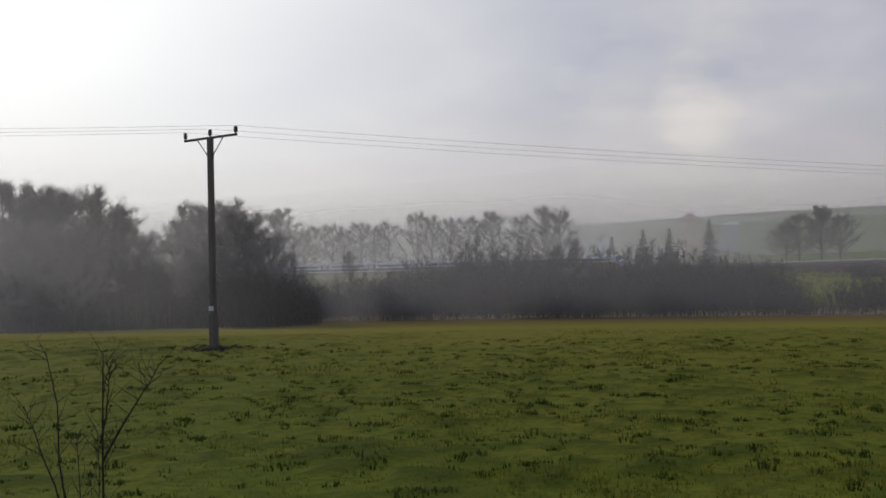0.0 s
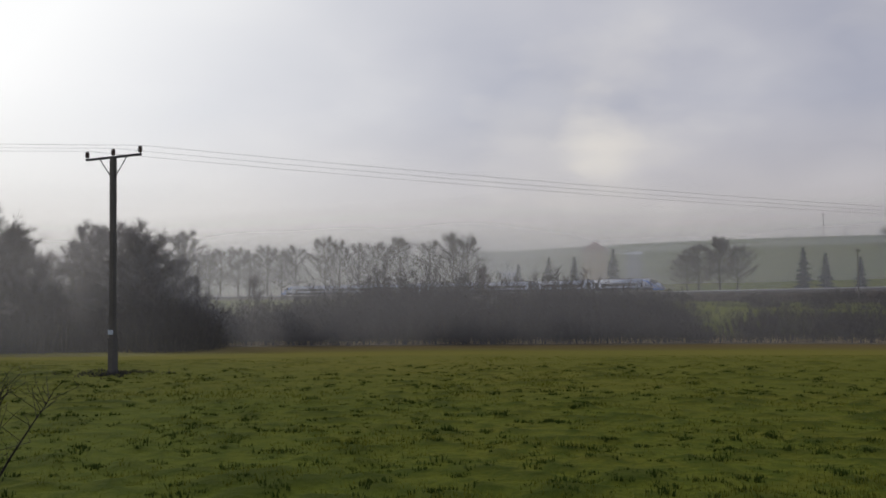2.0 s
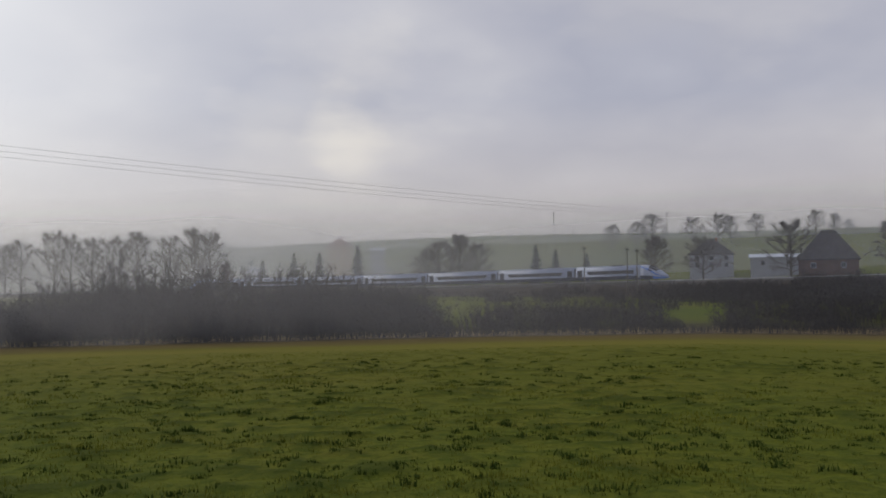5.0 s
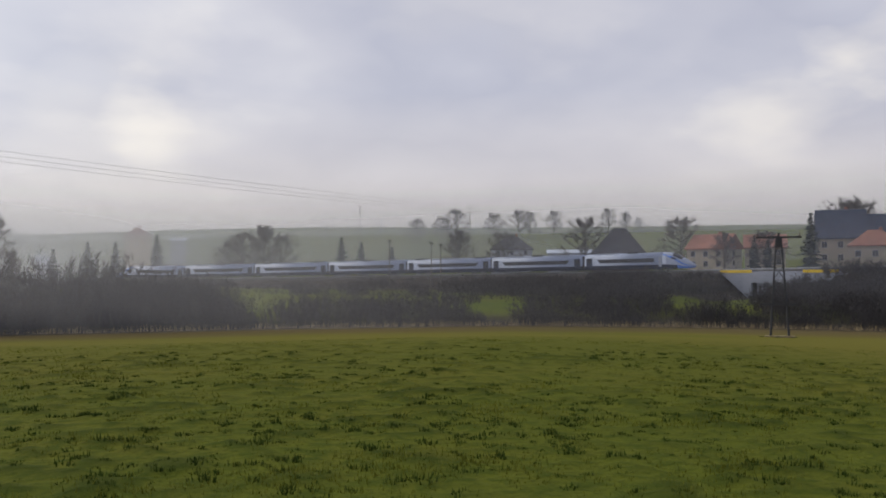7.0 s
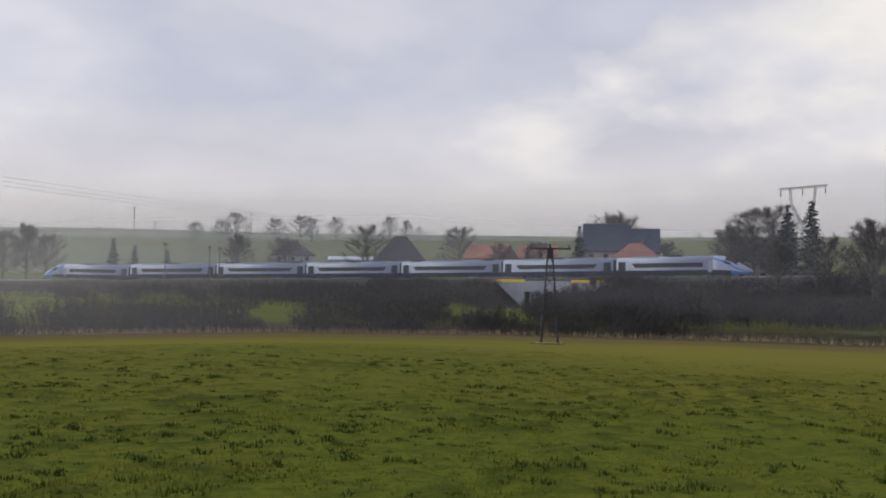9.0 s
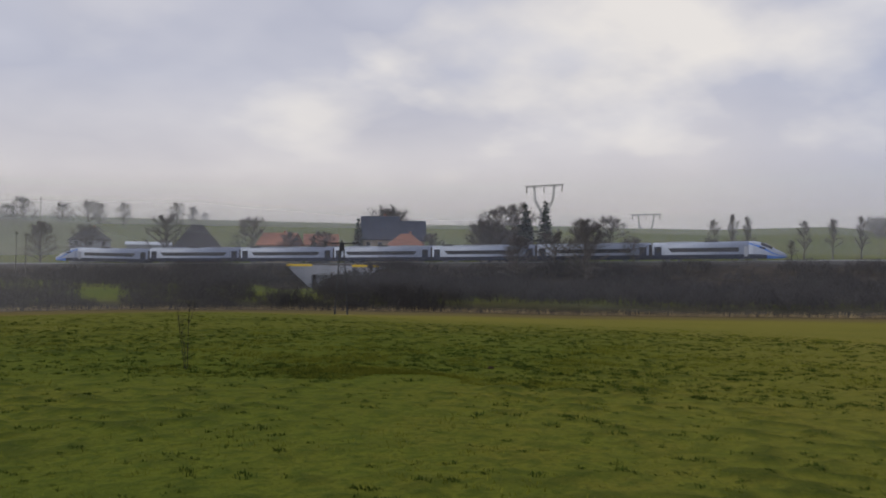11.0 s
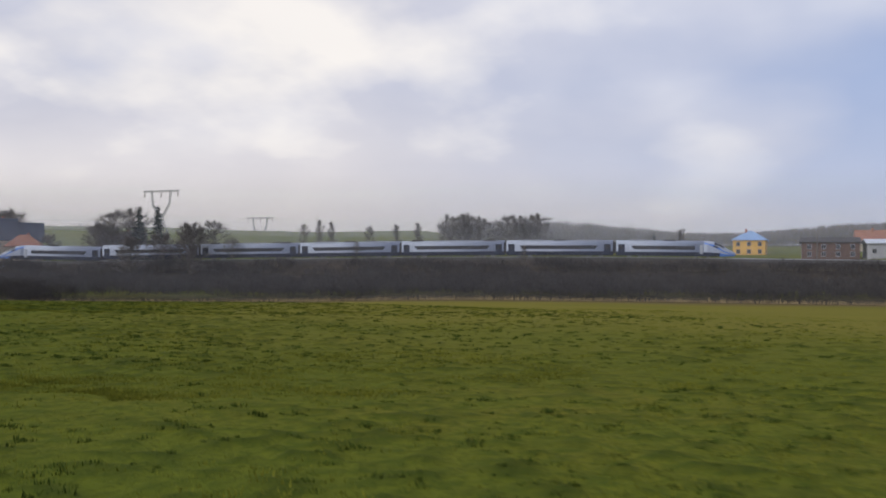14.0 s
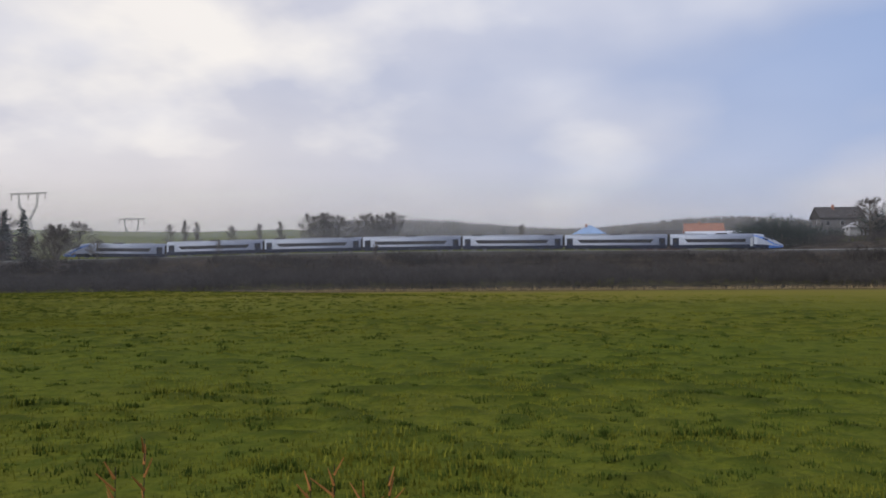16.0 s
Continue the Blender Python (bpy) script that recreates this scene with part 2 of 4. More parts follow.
class Solid:
    """Collects simple solids into one mesh."""
    def __init__(self):
        self.v, self.f = [], []

    def add(self, verts, faces):
        o = len(self.v)
        self.v += [tuple(p) for p in verts]
        self.f += [tuple(i + o for i in f) for f in faces]
        return self

    def box(self, x0, x1, y0, y1, z0, z1, m=None):
        p = [Vector((x, y, z)) for z in (z0, z1) for y in (y0, y1) for x in (x0, x1)]
        p = [m @ q for q in p] if m else p
        return self.add(p, [(0, 2, 3, 1), (4, 5, 7, 6), (0, 1, 5, 4), (2, 6, 7, 3), (0, 4, 6, 2), (1, 3, 7, 5)])

    def tube(self, a, b, ra, rb, sides=6):
        a, b = Vector(a), Vector(b)
        d = (b - a).normalized()
        u = d.orthogonal().normalized()
        w = d.cross(u)
        ring = [(math.cos(2 * math.pi * i / sides), math.sin(2 * math.pi * i / sides)) for i in range(sides)]
        p = [a + (u * c + w * s) * ra for c, s in ring] + [b + (u * c + w * s) * rb for c, s in ring]
        f = [(i, (i + 1) % sides, sides + (i + 1) % sides, sides + i) for i in range(sides)]
        return self.add(p, f + [tuple(range(sides))[::-1], tuple(range(sides, 2 * sides))])

    def disc_stack(self, x, y, rows, sides=10):
        """A turned shape: rows of height and radius."""
        o = len(self.v)
        for z, r in rows:
            self.v += [(x + r * math.cos(2 * math.pi * i / sides), y + r * math.sin(2 * math.pi * i / sides), z) for i in range(sides)]
        for k in range(len(rows) - 1):
            self.f += [(o + k * sides + i, o + k * sides + (i + 1) % sides, o + (k + 1) * sides + (i + 1) % sides, o + (k + 1) * sides + i) for i in range(sides)]
        self.f += [tuple(o + i for i in range(sides))[::-1], tuple(o + (len(rows) - 1) * sides + i for i in range(sides))]
        return self

    def prism(self, outline, y0, y1):
        """An outline in x and z, drawn out along y."""
        k = len(outline)
        p = [(x, y0, z) for x, z in outline] + [(x, y1, z) for x, z in outline]
        return self.add(p, [tuple(range(k)), tuple(range(k, 2 * k))[::-1]] + [((i + 1) % k, i, k + i, k + (i + 1) % k) for i in range(k)])

    def mesh(self, name, mat, smooth_shade=False):
        return mesh(name, self.v, self.f, mat, None, smooth_shade)


def part(name, solid, mat, parent, label="", smooth_shade=False):
    """Links a solid (or a finished mesh) as one part under its thing."""
    data = solid if isinstance(solid, bpy.types.Mesh) else solid.mesh(name, mat, smooth_shade)
    ob = new(name, data)
    ob.parent = parent
    return tagged(ob, label) if label else ob


def thing(name, m, label, category, group="", kind=""):
    ob = new(name)
    ob.empty_display_size = 0.5
    ob.matrix_basis = m
    return tagged(ob, label, category, group, kind)


# ---- ground ----
def spaced(lo, hi, fine_lo, fine_hi, step, coarse_lo, coarse_hi):
    """Grid lines: fine in the middle, 3 m over the valley, ever wider beyond."""
    a = list(np.arange(fine_lo, fine_hi, step))
    v, d = fine_lo, step
    while v > lo:
        d = min(d * 1.15, 3.0) if v > coarse_lo else d * 1.25
        v -= d
        a.insert(0, v)
    v, d = a[-1], step
    while v < hi:
        d = min(d * 1.15, 3.0) if v < coarse_hi else d * 1.25
        v += d
        a.append(v)
    return np.array(a)


gx, gy = spaced(-2600, 2600, -80, 48, 0.28, -150, 330), spaced(-2600, 2600, -74, 62, 0.28, -200, 440)
GX, GY = np.meshgrid(gx, gy)
GZ = ground_z(GX.ravel(), GY.ravel())


def value_noise(x, y, size, seed):
    """Smooth random heights on a lattice of that many metres."""
    table = np.random.RandomState(seed).rand(256, 256)
    fx, fy = x / size, y / size
    ix, iy = np.floor(fx).astype(int), np.floor(fy).astype(int)
    ux, uy = fx - ix, fy - iy
    ux, uy = ux * ux * (3 - 2 * ux), uy * uy * (3 - 2 * uy)
    g = lambda a, b: table[a % 256, b % 256]
    return (g(ix, iy) * (1 - ux) + g(ix + 1, iy) * ux) * (1 - uy) + (g(ix, iy + 1) * (1 - ux) + g(ix + 1, iy + 1) * ux) * uy


def lump_share(x, y):
    """Where rank clumps stand proud of the sward, 0 to 1."""
    a = np.clip((value_noise(x + 0.15 * y, y, 0.58, 3) - 0.52) / 0.34, 0, 1)
    b = np.clip((value_noise(x, y, 6.0, 5) - 0.25) / 0.5, 0, 1)
    return a ** 1.3 * (0.25 + 0.75 * b)


def hummocks(x, y):
    h = 0.5 * value_noise(x + 0.3 * y, y, 2.2, 1) + 0.5 * value_noise(x, y - 0.2 * x, 0.9, 2)
    return 0.045 * (h - 0.5) + 0.10 * lump_share(x, y)


_south = 60 * ease(20, -40, GY.ravel())
_near = ease(60, 100, signed_far(GX.ravel(), GY.ravel(), EDGE) - _south)
GZ = GZ + hummocks(GX.ravel(), GY.ravel()) * _near
W = len(gx)
grid = [(j * W + i, j * W + i + 1, (j + 1) * W + i + 1, (j + 1) * W + i) for j in range(len(gy) - 1) for i in range(W - 1)]
me = mesh("ground", np.stack([GX.ravel(), GY.ravel(), GZ], 1).tolist(), grid, [], None, True)
rough_side = me.attributes.new("wild", "FLOAT", "POINT")
_e, _r = signed_far(GX.ravel(), GY.ravel(), EDGE), signed_far(GX.ravel(), GY.ravel(), RAILLINE)
# 1 on the scrub bank and embankment, 0 on meadow and hill
_wild = np.maximum(ease(5, -1, _e) * ease(-22, -6, _e), ease(30, 22, _r) * ease(-14, -8, _r))
rough_side.data.foreach_set("value", _wild.astype(np.float32))
# drier grass towards the brook, and rank grass on the lumps
sere = me.attributes.new("sere", "FLOAT", "POINT")
sere.data.foreach_set("value", (ease(120, 60, _e - _south) * ease(-3, 2, _e)).astype(np.float32))
strip_ = me.attributes.new("brown", "FLOAT", "POINT")
strip_.data.foreach_set("value", (ease(24, 5, _e) * ease(-3, 1, _e)).astype(np.float32))
rank_ = me.attributes.new("rank", "FLOAT", "POINT")
rank_.data.foreach_set("value", (np.clip(lump_share(GX.ravel(), GY.ravel()) * 1.5, 0, 1) * _near).astype(np.float32))
m = bpy.data.materials.new("meadow")
m.use_nodes = True
k = Nodes(m.node_tree)
at = k.add("NewGeometry").outputs["Position"]
big, mid, fine, clump = k.noise(at, 0.035, 3), k.noise(at, 0.5, 4, 0.6), k.noise(at, 5.0, 5, 0.7), k.noise(at, 1.7, 3, 0.6)
grass = k.mix(k.ramp(big, (0.35, grey(0)), (0.65, grey(1))), (0.072, 0.100, 0.012, 1), (0.144, 0.132, 0.020, 1))
grass = k.mix(k.ramp(mid, (0.35, grey(0)), (0.62, grey(0.75))), grass, (0.103, 0.122, 0.015, 1))
grass = k.mix(k.ramp(fine, (0.48, grey(0)), (0.66, grey(0.7))), grass, (0.046, 0.062, 0.009, 1))
grass = k.mix(k.ramp(clump, (0.47, grey(0)), (0.62, grey(0.7))), grass, (0.056, 0.078, 0.011, 1))
marks = {}
for key in ("sere", "brown", "rank"):
    marks[key] = k.add("Attribute")
    marks[key].attribute_name = key
grass = k.mix(k.math("MULTIPLY", marks["sere"].outputs["Fac"], k.ramp(big, (0.25, grey(0.6)), (0.6, grey(0.9)))), grass, (0.168, 0.150, 0.030, 1))
grass = k.mix(k.math("MULTIPLY", marks["rank"].outputs["Fac"], k.ramp(fine, (0.3, grey(0.85)), (0.7, grey(0.3)))), grass, (0.030, 0.044, 0.008, 1))
grass = k.mix(k.math("MULTIPLY", marks["brown"].outputs["Fac"], 0.75), grass, (0.115, 0.082, 0.048, 1))
wild = k.add("Attribute")
wild.attribute_name = "wild"
litter = k.mix(k.ramp(mid, (0.35, grey(0)), (0.65, grey(1))), (0.030, 0.027, 0.025, 1), (0.062, 0.052, 0.042, 1))
colour = k.mix(wild.outputs["Fac"], grass, litter)
bsdf = k.add("BsdfPrincipled", Roughness=0.95)
bsdf.inputs["Specular IOR Level"].default_value = 0.02
k.put(bsdf.inputs["Base Color"], colour)
bump = k.add("Bump", Strength=0.8, Distance=0.18)
k.put(bump.inputs["Height"], k.math("ADD", k.math("MULTIPLY", clump, 0.8), k.math("MULTIPLY", fine, 0.4)))
k.put(bsdf.inputs["Normal"], bump.outputs[0])
k.tree.links.new(bsdf.outputs[0], k.add("OutputMaterial").inputs[0])
MEADOW = m
me.materials.append(MEADOW)
tagged(new("ground", me), "wide green meadow with worn patches rising to a hill", "ground", kind="structure")

# ---- railway ----
def strip(name, rows, mat, label, category, s0=-460, s1=420, step=6, kind="structure"):
    """A band along the railway: rows of side and height."""
    v, f = [], []
    ss_ = np.arange(s0, s1 + 0.1, step)
    for s in ss_:
        for side, up in rows:
            v.append(tuple(on_track(s, side, up)[0]))
    w = len(rows)
    for i in range(len(ss_) - 1):
        f += [(i * w + j, i * w + j + 1, (i + 1) * w + j + 1, (i + 1) * w + j) for j in range(w - 1)]
    return tagged(new(name, mesh(name, v, f, mat, None, True)), label, category, kind=kind)


strip("track_bed", [(-3.4, -0.95), (-2.2, -0.25), (2.2, -0.25), (3.4, -0.95)], BALLAST, "grey crushed-stone ballast bed of the railway", "ballast")
for side in (-0.75, 0.75):
    strip("rail", [(side - 0.07, -0.24), (side - 0.035, -0.2), (side - 0.035, 0.0), (side + 0.035, 0.0), (side + 0.035, -0.2), (side + 0.07, -0.24)], STEEL, "steel rail on the ballast", "rail")


# ---- the train ----
SECTION = [(1.30, 0.32), (1.42, 0.75), (1.44, 1.25), (1.43, 2.0), (1.40, 2.75), (1.30, 3.35), (1.05, 3.72), (0.55, 3.90), (0.0, 3.95)]
MID, END = 25.6, 27.4


def loft(stations, rows, mat, name):
    """Skin over stations along x: (x, width factor, top factor, drop); rows of the half section."""
    half = SECTION[rows[0]:rows[1] + 1]
    ring = [(w, z) for w, z in half]
    both = [(w, z) for w, z in ring] + ([(-w, z) for w, z in ring[::-1] if w > 0] if rows[1] == len(SECTION) - 1 else [])
    v, f = [], []
    def place(x, kw, kz, lift_, w, z):
        return (x, w * kw, 0.32 + lift_ + (z - 0.32) * kz)
    sets = [both] if rows[1] == len(SECTION) - 1 else [ring, [(-w, z) for w, z in ring[::-1]]]
    for loop in sets:
        o, w_ = len(v), len(loop)
        for x, kw, kz, up in stations:
            v += [place(x, kw, kz, up, w, z) for w, z in loop]
        for i in range(len(stations) - 1):
            f += [(o + i * w_ + j, o + (i + 1) * w_ + j, o + (i + 1) * w_ + j + 1, o + i * w_ + j + 1) for j in range(w_ - 1)]
        if rows[1] == len(SECTION) - 1:
            f += [tuple(o + j for j in range(w_)), tuple(o + (len(stations) - 1) * w_ + j for j in range(w_))[::-1]]
    return mesh(name, v, f, mat, None, True)


def bogie(parent, x):
    b = part("bogie", Solid().box(x - 1.9, x + 1.9, -1.0, 1.0, 0.35, 0.75).box(x - 1.5, x + 1.5, 1.0, 1.12, 0.4, 0.62).box(x - 1.5, x + 1.5, -1.12, -1.0, 0.4, 0.62), DARKSTEEL, parent)
    for dx in (-1.35, 1.35):
        for y in (-0.75, 0.75):
            part("wheel", Solid().tube((x + dx, y - 0.07, 0.44), (x + dx, y + 0.07, 0.44), 0.44, 0.44, 20), STEEL, b)


def window_band(parent, x0, x1, lean0, lean1):
    for y, s in ((1.425, 1), (-1.425, -1)):
        out = [(x0, 1.82), (x1, 1.82), (x1 + lean1, 2.68), (x0 + lean0, 2.68)]
        part("window_band", Solid().prism(out, y - 0.02, y + 0.02), GLASS, parent, "dark tinted window band with slanted ends")


def door(parent, x):
    for y in (1.44, -1.44):
        d = part("door", Solid().box(x - 0.75, x + 0.75, y - 0.035, y + 0.035, 0.8, 3.0), NAVY, parent, "dark blue sliding passenger door")
        part("door_window", Solid().box(x - 0.45, x + 0.45, y - 0.045, y + 0.045, 1.8, 2.75), GLASS, d)


def roof_units(parent, places):
    for x0, x1, h in places:
        part("roof_unit", Solid().prism([(x0, 3.86), (x1, 3.86), (x1 - 0.3, 3.86 + h), (x0 + 0.3, 3.86 + h)], -0.9, 0.9), ROOFGREY if h < 0.25 else DARKSTEEL, parent, "low roof equipment box")


def middle_car(i):
    car = thing("rail_car", Matrix(), "white express rail car with dark window band and navy skirt", "rail car", "cars of the express train")
    flat = [(-MID / 2, 1, 1, 0), (MID / 2, 1, 1, 0)]
    part("body", loft(flat, (2, 8), WHITE, "body"), None, car)
    part("skirt", loft(flat, (0, 2), NAVY, "skirt"), None, car, "navy lower band of the car side")
    part("roof_rail", Solid().box(-MID / 2 + 0.3, MID / 2 - 0.3, 1.06, 1.12, 3.66, 3.74).box(-MID / 2 + 0.3, MID / 2 - 0.3, -1.12, -1.06, 3.66, 3.74), ROOFGREY, car)
    window_band(car, -MID / 2 + 4.0, MID / 2 - 4.2, -0.9, 0.8)
    door(car, -MID / 2 + 1.25), door(car, MID / 2 - 1.25)
    for x in (-MID / 2 + 4.2, MID / 2 - 4.2):
        bogie(car, x)
    part("underframe", Solid().box(-8, 8, -1.2, 1.2, 0.35, 0.9), DARKSTEEL, car)
    part("gangway", Solid().box(MID / 2, MID / 2 + 0.66, -1.1, 1.1, 0.8, 3.5), RUBBER, car, "black rubber gangway bellows")
    roof_units(car, [(-9, -3.5, 0.2), (-1.5, 1.6, 0.3), (4, 9.5, 0.2)] if i % 2 else [(-10.5, -7.6, 0.32), (-5, 4, 0.18), (8, 11, 0.3)])
    if i in (2, 5):
        p = part("pantograph", Solid().tube((6.2, -0.5, 4.05), (7.9, -0.45, 4.28), 0.04, 0.04, 5).tube((6.2, 0.5, 4.05), (7.9, 0.45, 4.28), 0.04, 0.04, 5).tube((7.9, -0.8, 4.3), (7.9, 0.8, 4.3), 0.05, 0.05, 5).box(5.9, 6.6, -0.6, 0.6, 3.9, 4.06), DARKSTEEL, car, "folded pantograph")
    return car


def end_car():
    """Nose towards +x."""
    car = thing("rail_car", Matrix(), "streamlined white end car with blue nose and dark windscreen", "rail car", "cars of the express train")
    a, b = -END / 2, END / 2
    nose = [(0.0, 1, 1, 0), (1.2, 0.995, 0.985, 0), (2.4, 0.97, 0.93, 0), (3.6, 0.93, 0.80, 0.0), (4.6, 0.87, 0.62, 0.02), (5.5, 0.78, 0.46, 0.05), (6.3, 0.63, 0.33, 0.10), (6.9, 0.44, 0.23, 0.18), (7.2, 0.22, 0.14, 0.28)]
    x0 = b - 7.2
    tip = [(x0 + dx, kw, kz, up) for dx, kw, kz, up in nose]
    straight = [(a, 1, 1, 0), (x0, 1, 1, 0)]
    part("body", loft(straight, (2, 8), WHITE, "body"), None, car)
    part("skirt", loft(straight + tip[1:4], (0, 2), NAVY, "skirt"), None, car, "navy lower band of the car side")
    n_ = part("nose", loft(tip, (2, 8), WHITE, "nose"), None, car, "tapering white and blue nose")
    part("nose_apron", loft(tip[3:], (0, 2), BLUE, "nose_apron"), None, n_, "bright blue lower nose")
    # blue sweep along the nose side and over the cab
    for side in (1, -1):
        v, f = [], []
        sweep = [(0, 1), (1, 1), (2, 1), (3, 1), (4, 1), (5, 1), (6, 1), (7, 1)]
        top = [0.90, 0.86, 0.78, 0.66, 0.56, 0.52, 0.5, 0.5]
        bot = [0.82, 0.74, 0.63, 0.52, 0.43, 0.38, 0.36, 0.36]
        for (i, _), tf, bf in zip(sweep, top, bot):
            x, kw, kz, up = tip[i]
            for fr in (bf, tf):
                z = 0.32 + up + 3.63 * kz * fr
                zz = 0.32 + 3.63 * fr
                w = float(np.interp(zz, [q[1] for q in SECTION], [q[0] for q in SECTION])) * kw
                v.append((x, side * (w + 0.02), z))
        for i in range(len(sweep) - 1):
            f.append((2 * i, 2 * i + 1, 2 * i + 3, 2 * i + 2) if side > 0 else (2 * i, 2 * i + 2, 2 * i + 3, 2 * i + 1))
        part("sweep", mesh("sweep", v, f, BLUE, None, True), None, n_, "blue painted sweep")
        part("cab_window", Solid().prism([(x0 + 2.0, 2.45), (x0 + 3.3, 2.2), (x0 + 3.4, 2.55), (x0 + 2.2, 2.85)], side * 1.33 - 0.04, side * 1.33 + 0.04), GLASS, n_, "dark cab side window")
        part("headlight", Solid().disc_stack(0, 0, [(0, 0.13), (0.05, 0.14), (0.09, 0.10)], 12), SHEET, n_, "round headlight").matrix_basis = pose(x0 + 5.75, side * 0.72, 1.45, 0, 60, side * 25)
    # windscreen: the steep upper middle of the nose, slightly proud
    v, f = [], []
    for i in (2, 3, 4):
        x, kw, kz, up = tip[i]
        for w, z in [(-1.335, 3.2), (-1.28, 3.38), (-1.05, 3.72), (-0.55, 3.9), (0, 3.95), (0.55, 3.9), (1.05, 3.72), (1.28, 3.38), (1.335, 3.2)]:
            v.append((x + 0.02, w * kw * 1.012, 0.35 + up + (z - 0.32) * kz))
    for i in range(2):
        f += [(i * 9 + j, (i + 1) * 9 + j, (i + 1) * 9 + j + 1, i * 9 + j + 1) for j in range(8)]
    part("windscreen", mesh("windscreen", v, f, GLASS, None, True), None, n_, "dark raked windscreen")
    window_band(car, a + 4.2, x0 - 2.0, -0.8, 0.0)
    door(car, a + 1.25)
    for y in (1.44, -1.44):
        part("cab_door", Solid().box(x0 - 0.9, x0 - 0.2, y - 0.02, y + 0.02, 0.8, 2.9), ROOFGREY, car, "pale cab door")
    for x in (a + 4.2, b - 7.6):
        bogie(car, x)
    part("underframe", Solid().box(a + 7, b - 10, -1.2, 1.2, 0.35, 0.9), DARKSTEEL, car)
    roof_units(car, [(a + 3, a + 9, 0.2), (a + 11, a + 14, 0.3)])
    return car


cars = [end_car()] + [middle_car(i) for i in range(1, 6)] + [end_car()]
part("gangway", Solid().box(-END / 2 - 0.66, -END / 2, -1.1, 1.1, 0.8, 3.5), RUBBER, cars[0], "black rubber gangway bellows")
# metres from the tail to each car's middle
MIDDLES = [13.7] + [27.9 + 13.12 + 26.24 * i for i in range(5)] + [187.0 - 13.7]
# where the tail is along the railway, time by time
TAIL = [(0.0, -462.8), (1.5, -419.3), (2.5, -390.3), (3.5, -360.6), (4.0, -345.8), (6.5, -270.7), (7.0, -255.6), (8.0, -225.8), (9.0, -194.9), (11.5, -115.5), (12.0, -99.9), (12.5, -84.5), (13.0, -69.8), (13.5, -54.8), (14.5, -27.3), (15.0, -13.0), (16.0, 17.1)]

# ---- bridge and walls ----
def road_bridge():
    a, h = on_track(-46)
    z = a.z
    br = thing("bridge", pose(a.x, a.y, 0, 0, 0, 90 - h), "pale concrete railway bridge with yellow railings over a lane", "bridge", kind="structure")
    g = -2.2
    part("deck", Solid().box(-12.5, 12.5, -4.2, 4.2, z - 1.5, z - 0.75), CONCRETE, br)
    part("pier", Solid().box(-5.0, 5.0, -3.6, -2.6, g - 2.5, z - 1.5).box(-5.0, 5.0, 2.6, 3.6, g - 2.5, z - 1.5), CONCRETE, br, "grey abutment block")
    part("lintel", Solid().box(-5.7, 5.7, -5.0, -4.2, z - 3.0, z - 1.0), CONCRETE, br)
    for s in (-1, 1):
        wing = [(s * 5.6, z - 1.0), (s * 12.4, z - 1.0), (s * 6.2, z - 6.2), (s * 5.6, z - 6.2)]
        part("wing_wall", Solid().prism(wing if s > 0 else wing[::-1], -4.9, -4.3), CONCRETE, br, "slanting pale wing wall")
        r = part("railing", Solid().box(s * 5.4, s * 12.5, -5.0, -4.9, z - 1.0, z - 0.45) if s > 0 else Solid().box(s * 12.5, s * 5.4, -5.0, -4.9, z - 1.0, z - 0.45), YELLOW, br, "yellow painted railing")
        for i in range(5):
            x = s * (5.8 + 1.6 * i)
            part("post", Solid().box(x - 0.05, x + 0.05, -4.9, -4.8, z - 1.0, z - 0.3), DARKSTEEL, r)
    return br


# ---- poles and pylons ----
def wood_pole():
    x, y = -13.8, 45.0
    g = gz(x, y)
    p = thing("utility_pole", pose(x, y, g, 0, 0, -32), "tall concrete power pole with crossarm and insulators in a meadow", "utility pole")
    post = part("post", Solid().box(-0.17, 0.17, -0.15, 0.15, -0.5, 1.6).box(-0.125, 0.125, -0.11, 0.11, 1.6, 9.6), POLE, p)
    bm = bmesh.new()
    bm.from_mesh(post.data)
    bmesh.ops.bevel(bm, geom=bm.edges[:], offset=0.02, segments=1, affect="EDGES")
    bm.to_mesh(post.data)
    part("crossarm", Solid().box(-1.76, 1.76, -0.05, 0.05, 9.55, 9.65), DARKSTEEL, p)
    for s in (-1, 1):
        part("brace", Solid().tube((s * 0.85, 0, 9.55), (s * 0.1, 0, 8.7), 0.025, 0.025, 5), DARKSTEEL, p)
    for x_ in (-1.7, 0.0, 1.7):
        part("insulator", Solid().tube((x_, 0, 9.6), (x_, 0, 9.72), 0.03, 0.03, 6).disc_stack(x_, 0, [(9.7, 0.07), (9.75, 0.11), (9.79, 0.07), (9.84, 0.11), (9.88, 0.07), (9.93, 0.1), (9.98, 0.04)], 10), PORCELAIN, p)
    part("number_plate", Solid().box(-0.16, 0.16, -0.14, -0.12, 1.75, 1.95), SHEET, p, "small pale metal plate")
    return p


